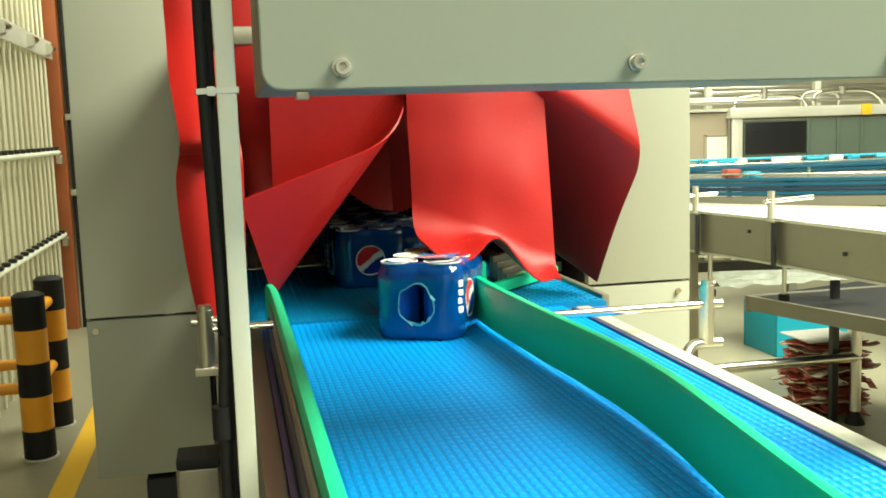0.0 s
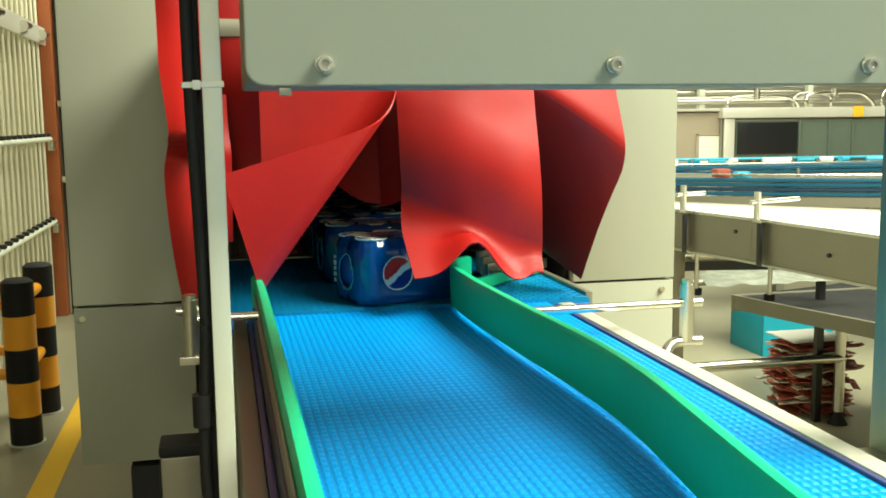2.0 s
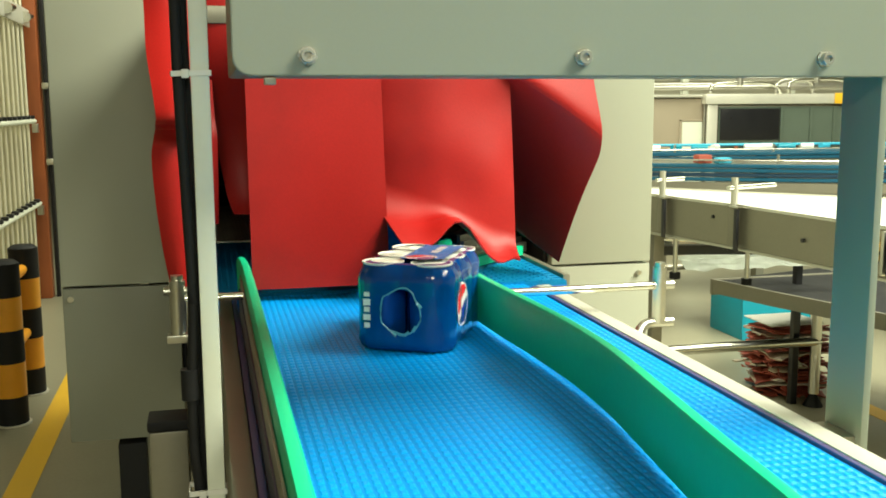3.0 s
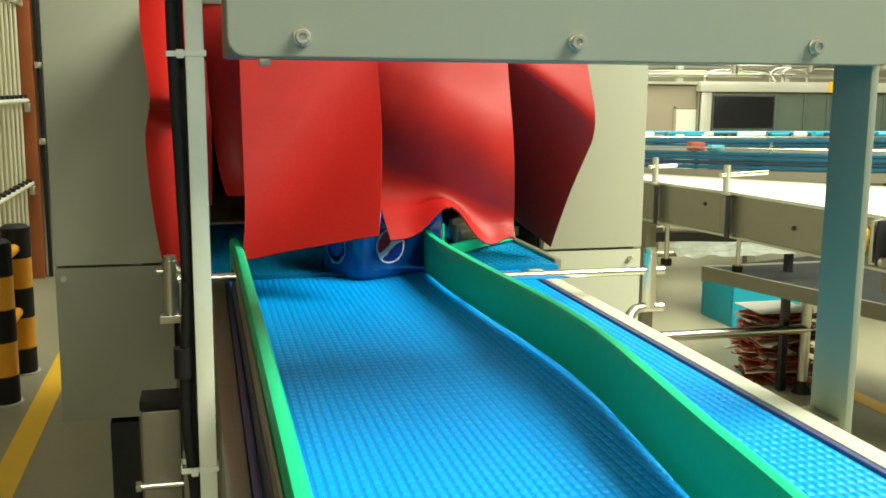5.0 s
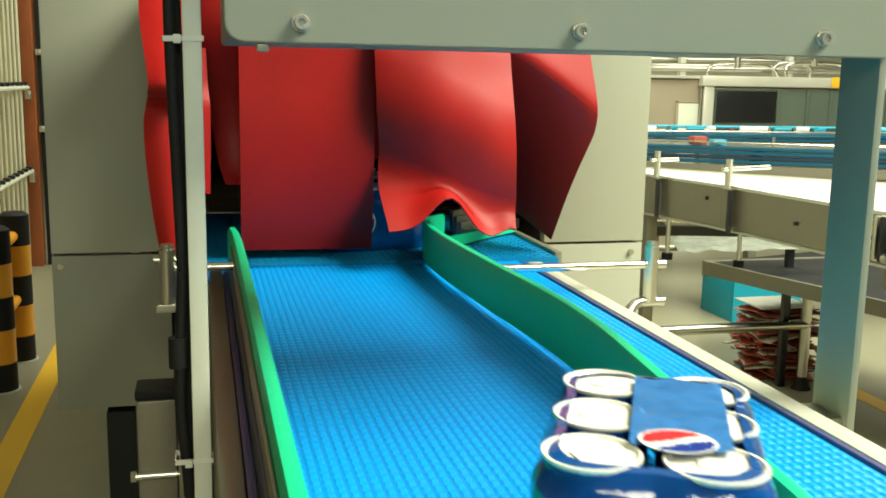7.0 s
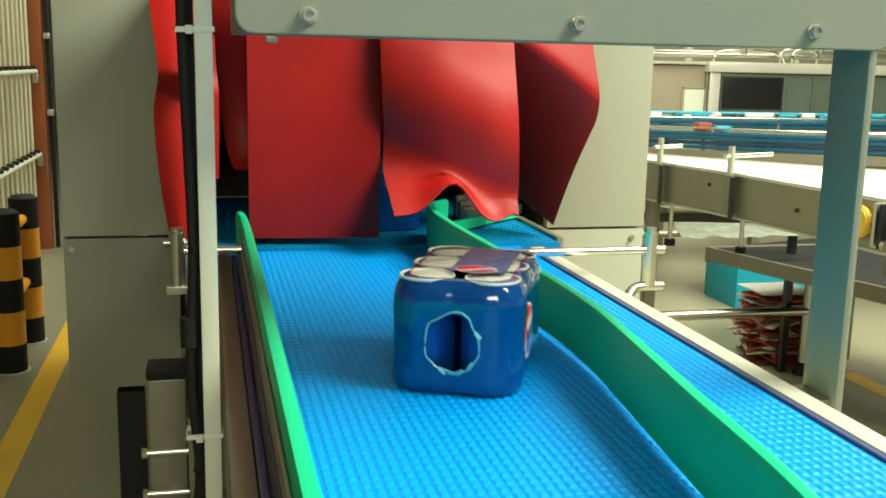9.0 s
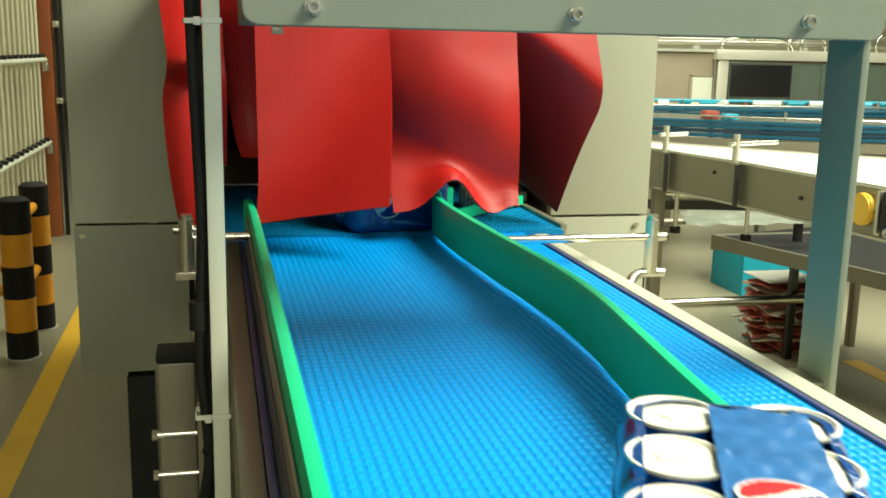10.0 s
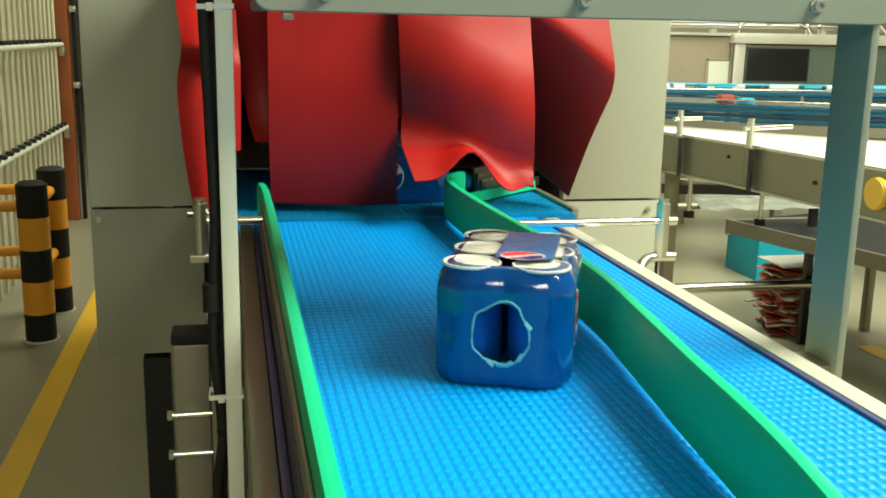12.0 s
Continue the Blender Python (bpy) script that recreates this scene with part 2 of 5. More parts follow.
def conveyor():
    c = thing("belt_conveyor", "stainless steel belt conveyor with a blue modular plastic belt", "conveyor")
    # Frames reach deep out of view, added depth that blocks light from the floor.
    part("side_frame", box(bmesh.new(), 0.0125, 0.0345, FAR_END, 1.70, 0.36, B + 0.004, 0.004), M_STEEL_DULL, c)
    part("side_frame", box(bmesh.new(), 0.5866, 0.613, FAR_END, 1.70, 0.36, B + 0.004, 0.003), M_PALE, c, "pale side frame")
    part("wear_strip", box(bmesh.new(), 0.0352, 0.0428, FAR_END, 1.70, B - 0.04, B + 0.003, 0.002), M_PURPLE, c, "dark purple plastic wear strip")
    part("wear_strip", box(bmesh.new(), 0.5795, 0.5858, FAR_END, 1.70, B - 0.04, B + 0.0025, 0.001), M_PURPLE, c, "dark purple plastic wear strip")
    part("slide_bed", box(bmesh.new(), 0.044, 0.579, FAR_END, 1.70, B - 0.05, B - 0.02), M_STEEL_DULL, c)
    for y in (1.5, 0.2, -1.6, -3.4, -5.2, -7.0):
        for x in (0.014, 0.567):
            part("leg", box(bmesh.new(), x, x + 0.045, y, y + 0.045, 0.04, 0.358, 0.003), M_STEEL_DULL, c)
            part("foot", rod(bmesh.new(), (x + 0.022, y + 0.022, 0), (x + 0.022, y + 0.022, 0.045), 0.03, 14, 0.016), M_BLACK, c, "black levelling foot")
    # the receiving belt in the mouth of the tunnel
    u = thing("transfer_conveyor", "blue modular transfer belt in the mouth of the tunnel", "conveyor")
    bm = bmesh.new()
    box(bm, -0.02, 0.66, 1.735, 2.42, B - 0.006, B + 0.003)
    for r in range(54):
        y0 = 1.735 + r * PITCH
        for k in range(26):
            x0 = -0.018 + k * 0.026 + (0.013 if r % 2 else 0)
            if x0 + 0.024 < 0.66 and y0 + 0.011 < 2.42:
                box(bm, x0, x0 + 0.023, y0 + 0.001, y0 + 0.0115, B + 0.002, B + 0.005)
    part("belt", bm, M_BELT_SHADE, u, smooth=False)
    part("nose_bar", rod(bmesh.new(), (-0.02, 1.738, B - 0.016), (0.66, 1.738, B - 0.016), 0.011), M_GAP_SHADE, u, "rounded nose of the belt")
    part("edge_bar", box(bmesh.new(), -0.02, 0.66, 2.424, 2.436, B - 0.03, B + 0.008, 0.002), M_STEEL, u)
    part("side_guide", box(bmesh.new(), -0.030, -0.022, 1.76, 2.42, B, B + 0.06, 0.002), M_GREEN, u, "thin green side guide")
    part("side_frame", box(bmesh.new(), -0.045, -0.031, 1.76, 2.44, 0.7, B + 0.01, 0.002), M_STEEL_DULL, u)
    part("side_frame", box(bmesh.new(), 0.662, 0.676, 1.76, 2.44, 0.7, B + 0.01, 0.002), M_STEEL_DULL, u)
    for x in (-0.06, 0.65):
        part("leg", box(bmesh.new(), x, x + 0.04, 2.2, 2.24, 0.0, 0.70, 0.003), M_STEEL_DULL, u)
    # the chain mat inside the tunnel
    w = thing("chain_mat", "brown steel chain mat running out of the tunnel", "conveyor")
    bm = bmesh.new()
    for k in range(40):
        y = 2.445 + k * 0.022
        for j in range(34):
            x = -0.02 + j * 0.02 + (0.01 if k % 2 else 0)
            rod(bm, (x, y, B + 0.003), (x + 0.013, y + 0.008, B + 0.003), 0.0045, 6)
    part("link_mat", bm, M_MESH, w, "worn steel links")["kind"] = "stuff"
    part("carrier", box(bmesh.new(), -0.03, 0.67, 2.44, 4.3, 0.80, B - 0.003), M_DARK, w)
    for x in (0.0, 0.6):
        part("leg", box(bmesh.new(), x, x + 0.04, 3.2, 3.24, 0.0, 0.80), M_STEEL_DULL, w)
    return c


CONVEYOR = conveyor()
BELT = belt_section_mesh()


STRIP = [(-0.0075, 0.011), (0.0075, 0.011), (0.0080, 0.074), (0.0050, 0.079), (0.0, 0.080), (-0.0050, 0.079), (-0.0080, 0.074)]


def guides():
    g = thing("guide_rail", "straight bright green plastic guide rail on a pale steel backing", "guide rail")
    part("guide_strip", sweep(bmesh.new(), smooth_path([(0.058, -1.0, B), (0.058, 0.5, B), (0.057, 1.5, B), (0.052, 1.69, B)], 6), STRIP), M_GREEN, g, "bright green plastic strip")
    part("backing", box(bmesh.new(), 0.0462, 0.0492, -1.0, 1.60, B + 0.040, B + 0.064, 0.001), M_STEEL_DULL, g, "thin steel backing bar")
    part("lower_backing", box(bmesh.new(), 0.0438, 0.0490, -1.0, 1.60, B + 0.0045, B + 0.0415, 0.001), M_NAVY, g, "dark navy plastic backing")
    part("cross_rod", rod(bmesh.new(), (-0.05, 1.45, 1.008), (0.05, 1.45, 1.008), 0.0062), M_CHROME, g, "bright steel rod")
    bm = rod(bmesh.new(), (-0.047, 1.45, 0.955), (-0.047, 1.45, 1.036), 0.0115, 20)
    rod(bm, (-0.047, 1.45, 1.036), (-0.047, 1.45, 1.043), 0.009, 14)
    rod(bm, (-0.066, 1.45, 1.02), (-0.028, 1.45, 1.02), 0.006, 10)
    part("clamp_post", bm, M_STEEL, g, "steel clamp post")
    part("bracket", box(bmesh.new(), -0.064, -0.02, 1.438, 1.462, 0.944, 0.956, 0.002), M_STEEL, g)
    g = thing("guide_rail", "curved green plastic guide rail that steers packs across the belt", "guide rail")
    path = smooth_path([(x, y, B) for x, y in RAIL_R])
    part("guide_strip", sweep(bmesh.new(), path, STRIP), M_GREEN, g, "green plastic strip")
    part("tail_strip", sweep(bmesh.new(), smooth_path([(0.450, 1.817, B), (0.50, 1.87, B), (0.585, 1.955, B), (0.66, 2.02, B)]), [(-0.006, 0.010), (0.006, 0.010), (0.006, 0.030), (-0.006, 0.030)]), M_GREEN, g, "low green plastic tail strip")
    for k in range(4):
        part("ribbed_plate", sweep(bmesh.new(), smooth_path([(0.52, 1.915 + 0.035 * k, B), (0.60, 1.985 + 0.035 * k, B), (0.68, 2.05 + 0.035 * k, B)]), [(-0.004, 0.014), (0.004, 0.014), (0.004, 0.034 + 0.008 * k), (-0.004, 0.034 + 0.008 * k)]), M_STEEL, g, "pale ribbed steel plate")
    part("cross_rod", rod(bmesh.new(), (0.40, 1.45, 0.992), (0.715, 1.45, 0.992), 0.0068), M_CHROME, g, "bright steel rod")
    bm = rod(bmesh.new(), (0.713, 1.45, 0.93), (0.713, 1.45, 1.022), 0.0115, 20)
    rod(bm, (0.713, 1.45, 1.022), (0.713, 1.45, 1.03), 0.009, 14)
    rod(bm, (0.70, 1.45, 0.992), (0.737, 1.45, 0.992), 0.008, 10)
    part("clamp_post", bm, M_STEEL, g, "steel clamp post")
    part("support_arm", tube(bmesh.new(), smooth_path([(0.738, 1.45, 0.930), (0.70, 1.45, 0.930), (0.68, 1.44, 0.926), (0.662, 1.42, 0.91), (0.655, 1.41, 0.86), (0.637, 1.40, 0.84)], 6), 0.0085), M_STEEL, g, "bent steel support arm")


guides()


# ---- the portal over the belt ----
def socket_bolt(p, x, y, z):
    bm = bmesh.new()
    rod(bm, (x, y, z), (x, y - 0.0025, z), 0.0080, 24)
    bt = part("washer", bm, M_ZINC, p, "thin steel washer")
    bm = bmesh.new()
    n, r, h = 24, 0.0062, 0.006
    rings = []
    for rr, yy in ((r, y - 0.0025), (r, y - 0.0025 - h * 0.9), (r * 0.93, y - 0.0025 - h), (r * 0.55, y - 0.0025 - h), (r * 0.5, y - 0.0025 - h * 0.45)):
        rings.append([bm.verts.new((x + rr * math.cos(2 * math.pi * j / n), yy, z + rr * math.sin(2 * math.pi * j / n))) for j in range(n)])
    for a, b in zip(rings, rings[1:]):
        for j in range(n):
            bm.faces.new((a[j], a[(j + 1) % n], b[(j + 1) % n], b[j]))
    bm.faces.new(rings[-1])
    bmesh.ops.recalc_face_normals(bm, faces=bm.faces)
    part("bolt", bm, M_ZINC, p, "bright socket-head bolt")


def portal():
    p = thing("portal_frame", "grey-green painted steel portal frame bolted over the belt", "machine frame")
    bm = bmesh.new()
    x0, x1, z0, z1, r = 0.026, 0.665, 1.310, 1.66, 0.016
    outline = [(x0, z1), (x0, z0 + r)]
    outline += [(x0 + r - r * math.cos(a), z0 + r - r * math.sin(a)) for a in (0.3, 0.6, 0.9, 1.2)]
    outline += [(x0 + r, z0), (x1 - r, z0)]
    outline += [(x1 - r + r * math.sin(a), z0 + r - r * math.cos(a)) for a in (0.3, 0.6, 0.9, 1.2)]
    outline += [(x1, z0 + r), (x1, z1)]
    f = bm.faces.new([bm.verts.new((x, 0.838, z)) for x, z in outline])
    ext = bmesh.ops.extrude_face_region(bm, geom=[f])
    for v in ext["geom"]:
        if isinstance(v, bmesh.types.BMVert):
            v.co.y += 0.012
    bmesh.ops.recalc_face_normals(bm, faces=bm.faces)
    bmesh.ops.bevel(bm, geom=[e for e in bm.edges], offset=0.0012, segments=2, affect="EDGES")
    part("cross_beam", bm, M_BEAM, p, "grey-green painted steel cover plate")
    for x in (0.088, 0.333, 0.577):
        socket_bolt(p, x, 0.838, 1.327)
    part("clip", box(bmesh.new(), 0.052, 0.062, 0.842, 0.853, 1.303, 1.3095, 0.001), M_STEEL_DULL, p, "small steel clip")
    part("post", box(bmesh.new(), 0.6525, 0.6615, 0.852, 0.914, 0.918, 1.66, 0.002), M_BEAM, p)
    part("post", box(bmesh.new(), -0.009, 0.008, 0.940, 0.952, 0.55, 1.66, 0.002), M_POST, p, "slim pale grey flat upright")
    part("top_bar", box(bmesh.new(), -0.02, 0.0295, 0.93, 0.95, 1.56, 1.66, 0.003), M_BEAM, p)
    # Box out of sight behind the plate, added to shadow the belt.
    part("housing", box(bmesh.new(), 0.030, 0.650, 0.853, 1.17, 1.3165, 1.65, 0.004), M_BEAM, p, "added box out of sight behind the cover plate, shading the belt")
    part("foot_plate", box(bmesh.new(), 0.6135, 0.652, 0.86, 0.912, 0.91, 0.94, 0.001), M_STEEL, p)
    part("post_bracket", box(bmesh.new(), -0.009, 0.0120, 0.953, 0.975, 0.80, 0.84, 0.002), M_STEEL_DULL, p)
    # cable tied to the upright
    c = thing("power_cable", "black cable tied along the pale upright", "cable")
    pts = [(-0.018, 0.951, 1.60), (-0.020, 0.950, 1.45), (-0.020, 0.948, 1.315), (-0.017, 0.948, 1.2), (-0.015, 0.95, 1.1), (-0.019, 0.95, 1.02), (-0.020, 0.952, 0.96), (-0.016, 0.951, 0.91), (-0.014, 0.951, 0.86), (-0.021, 0.955, 0.80), (-0.018, 0.96, 0.70), (-0.02, 0.96, 0.57)]
    part("sheath", tube(bmesh.new(), smooth_path(pts, 8), 0.0055), M_BLACK, c)
    part("sheath", tube(bmesh.new(), smooth_path([(x + 0.006, y + 0.012, z) for x, y, z in pts], 8), 0.0045), M_BLACK, c)
    part("plug", rod(bmesh.new(), (-0.021, 0.95, 1.005), (-0.021, 0.95, 1.035), 0.009, 14), M_BLACK, c)
    for z in (1.315, 0.912):
        bm = bmesh.new()
        loop = [(-0.0262, 0.941, z), (-0.0262, 0.968, z), (0.0095, 0.954, z + 0.001), (0.0095, 0.9385, z + 0.001), (-0.0262, 0.941, z)]
        sweep(bm, loop, [(-0.0008, -0.0025), (0.0008, -0.0025), (0.0008, 0.0025), (-0.0008, 0.0025)], caps=False)
        tie = part("cable_tie", bm, M_WHITE, c, "white nylon cable tie")
        part("tie_head", box(bmesh.new(), -0.017, -0.010, 0.9345, 0.9395, z - 0.004, z + 0.004, 0.001), M_WHITE, tie)


portal()


def stand_column():
    s = thing("support_column", "square steel support column with a black cap and clamp rods", "support")
    part("tube", box(bmesh.new(), -0.090, -0.038, 1.35, 1.402, 0.02, 0.842, 0.004), M_STEEL_DULL, s)
    part("cap", box(bmesh.new(), -0.092, -0.036, 1.348, 1.404, 0.8425, 0.858, 0.004), M_BLACK, s, "black plastic end cap")
    part("base_plate", box(bmesh.new(), -0.12, -0.01, 1.32, 1.43, 0.0, 0.02, 0.003), M_STEEL_DULL, s)
    for z in (0.737, 0.675):
        part("clamp_rod", rod(bmesh.new(), (-0.098, 1.343, z), (-0.015, 1.343, z), 0.0048, 12), M_CHROME, s)
        part("nut", rod(bmesh.new(), (-0.100, 1.343, z), (-0.093, 1.343, z), 0.008, 6), M_STEEL, s)
    bm = box(bmesh.new(), -0.036, -0.012, 1.33, 1.36, 0.64, 0.79, 0.003)
    part("clamp_plate", bm, M_STEEL_DULL, s)
    for z in (0.755, 0.715, 0.67):
        part("knob", rod(bmesh.new(), (-0.024, 1.329, z), (-0.024, 1.322, z), 0.006, 8), M_BLACK, s)


stand_column()


# ---- the shrink tunnel ----
def cabinet():
    c = thing("shrink_tunnel", "grey painted shrink-wrap tunnel with an open exit and red curtain", "packaging machine")
    part("upper_panel", box(bmesh.new(), -0.284, -0.062, 2.0, 2.025, 0.937, 2.6, 0.003), M_GREY, c)
    part("lower_panel", box(bmesh.new(), -0.284, -0.062, 2.002, 2.027, 0.62, 0.932, 0.003), M_GREY_SHADE, c, "stained grey lower panel, shade put into its colour")
    part("upper_panel", box(bmesh.new(), 0.725, 0.958, 2.0, 2.025, 0.937, 2.6, 0.003), M_GREY, c)
    part("lower_panel", box(bmesh.new(), 0.728, 0.958, 2.002, 2.027, 0.25, 0.932, 0.003), M_GREY, c)
    part("hood", box(bmesh.new(), -0.0615, 0.7245, 2.0, 2.025, 1.46, 2.6, 0.003), M_GREY, c)
    part("side_wall", box(bmesh.new(), -0.284, -0.264, 2.028, 4.6, 0.62, 2.6, 0.003), M_GREY, c)
    part("side_wall", box(bmesh.new(), 0.938, 0.958, 2.028, 4.6, 0.25, 2.6, 0.003), M_GREY, c)
    part("roof", box(bmesh.new(), -0.284, 0.958, 2.0, 4.6, 2.602, 2.63, 0.003), M_GREY, c)
    # Walls and roof inside: the tunnel's darkness is put into their colour.
    part("inner_wall", box(bmesh.new(), -0.064, -0.055, 2.03, 4.5, 0.7, 1.58), M_DARK, c, "inner wall, tunnel shade put into its near-black colour")
    part("inner_wall", box(bmesh.new(), 0.716, 0.724, 2.03, 4.5, 0.7, 1.58), M_DARK, c, "inner wall, tunnel shade put into its near-black colour")
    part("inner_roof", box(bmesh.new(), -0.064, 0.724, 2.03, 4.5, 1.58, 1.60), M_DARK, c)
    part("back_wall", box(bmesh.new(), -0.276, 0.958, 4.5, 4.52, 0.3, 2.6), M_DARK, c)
    for x, y in ((-0.198, 2.03), (0.88, 2.03), (-0.198, 4.4), (0.88, 4.4)):
        part("leg", box(bmesh.new(), x, x + 0.055, y, y + 0.05, 0.0, 0.60, 0.003), M_DARK, c, "dark steel leg")
    for x, z in ((-0.268, 0.912), (0.93, 0.912)):
        part("screw", rod(bmesh.new(), (x, 2.001, z), (x, 1.996, z), 0.006, 12), M_STEEL, c)
    part("curtain_rail", box(bmesh.new(), -0.055, 0.715, 1.758, 1.785, 1.425, 1.455, 0.003), M_STEEL_DULL, c)
    # Hidden dark sheets, added to keep light out of the tunnel mouth.
    part("hood_roof", box(bmesh.new(), -0.0545, 0.7245, 1.790, 1.998, 1.456, 1.462, 0.002), M_DARK, c, "thin dark sheet added over the exit to shade it")
    part("hood_side", box(bmesh.new(), 0.690, 0.696, 1.800, 1.998, 1.24, 1.4555, 0.002), M_DARK, c, "added dark plate that shades the exit from the side")
    part("hood_side", box(bmesh.new(), -0.0535, -0.0475, 1.800, 1.998, 1.06, 1.4555, 0.002), M_DARK, c, "added dark plate that shades the exit from the side")
    for x in (-0.04, 0.675):
        part("rail_bracket", box(bmesh.new(), x, x + 0.03, 1.7855, 1.998, 1.43, 1.45, 0.002), M_STEEL_DULL, c)


cabinet()


# ---- the curtain ----
LABEL_STRIP = "red rubber curtain strip hanging over the tunnel exit"
TOP = 1.445


def clip_band(poly, n, lo, hi):
    """The part of a flat polygon of (x, z) whose distance along n lies between lo and hi."""
    for sign, lim in ((1, lo), (-1, -hi)):
        out = []
        for i, p in enumerate(poly):
            q = poly[(i + 1) % len(poly)]
            a, b = sign * (p[0] * n[0] + p[1] * n[1]) - lim, sign * (q[0] * n[0] + q[1] * n[1]) - lim
            if a >= 0:
                out.append(p)
            if (a >= 0) != (b >= 0):
                k = a / (a - b)
                out.append((p[0] + (q[0] - p[0]) * k, p[1] + (q[1] - p[1]) * k))
        poly = out
        if len(poly) < 3:
            return []
    return poly


def folding_strip(width, length, n, creases, levels=()):
    """A strip of rigid bands that curl about parallel creases. Origin: the middle of its top edge."""
    h = width / 2
    rect = [(-h, 0), (h, 0), (h, -length), (-h, -length)]
    edges = [-9.0] + creases + [9.0]
    s = thing("curtain_strip", LABEL_STRIP, "curtain strip", group="exit curtain")
    bands = []
    rungs = [-9.0] + list(levels) + [9.0]
    for (k, (lo, hi)), (j, (top, low)) in itertools.product(enumerate(zip(edges, edges[1:])), enumerate(zip(rungs, rungs[1:]))):
        poly = clip_band(rect, n, lo - 0.0004, hi + 0.0004)
        if poly and levels:
            poly = clip_band(poly, (0, -1), top - 0.0002, low + 0.0002)
        if not poly:
            continue
        bm = bmesh.new()
        if poly:
            f = bm.faces.new([bm.verts.new((px, -0.0015, pz)) for px, pz in poly])
            ext = bmesh.ops.extrude_face_region(bm, geom=[f])
            for v in ext["geom"]:
                if isinstance(v, bmesh.types.BMVert):
                    v.co.y += 0.003
            bmesh.ops.recalc_face_normals(bm, faces=bm.faces)
        bands.append((k, j, part("band", bm, M_RED, s, smooth=False)))
    return s, bands


def band_poses(n, creases, angles):
    """Poses of the bands in the strip's space, when each crease bends by its angle (degrees, towards -y)."""
    nv = Vector((n[0], 0, n[1])).normalized()
    axis = nv.cross(Vector((0, 1, 0)))
    m = Matrix.Identity(4)
    out = [m.copy()]
    for c, a in zip(creases, angles):
        p = nv * c
        m = m @ (Matrix.Translation(p) @ Matrix.Rotation(radians(-a), 4, axis) @ Matrix.Translation(-p))
        out.append(m.copy())
    return out


def bent_sheet(name, x0, x1, z0, y_of, x_shift, label=LABEL_STRIP, top=TOP, y=1.755, rows=30, cols=10, bottom=None, crease=None):
    """A hanging sheet of rubber with a fixed bend, in one band or in two that meet at a crease."""
    strip = thing(name, label, "curtain strip", group="exit curtain")
    cut = crease or (lambda u: 0.5)
    for band, start, end in (("upper_band", lambda u: 0.0, cut), ("lower_band", cut, lambda u: 1.0)):
        bm = bmesh.new()
        grid = []
        for side in (0, 1):
            layer = []
            for i in range(rows + 1):
                row = []
                for j in range(cols + 1):
                    u = j / cols
                    s = start(u) + (end(u) - start(u)) * i / rows
                    zb = z0 + (bottom(u) if bottom else 0)
                    row.append(bm.verts.new((x0 + (x1 - x0) * u + x_shift(s, u), y + y_of(s, u) + side * 0.003, top + (zb - top) * s)))
                layer.append(row)
            grid.append(layer)
        for g in grid:
            for i in range(rows):
                for j in range(cols):
                    bm.faces.new((g[i][j], g[i][j + 1], g[i + 1][j + 1], g[i + 1][j]))
        f, b = grid
        for i in range(rows):
            for j in (0, cols):
                bm.faces.new((f[i][j], f[i + 1][j], b[i + 1][j], b[i][j]))
        for j in range(cols):
            for i in (0, rows):
                bm.faces.new((f[i][j], f[i][j + 1], b[i][j + 1], b[i][j]))
        bmesh.ops.recalc_face_normals(bm, faces=bm.faces)
        part(band, bm, M_RED, strip)
    return strip


def bump_at(s, c, w):
    return math.exp(-((s - c) / w) ** 2)


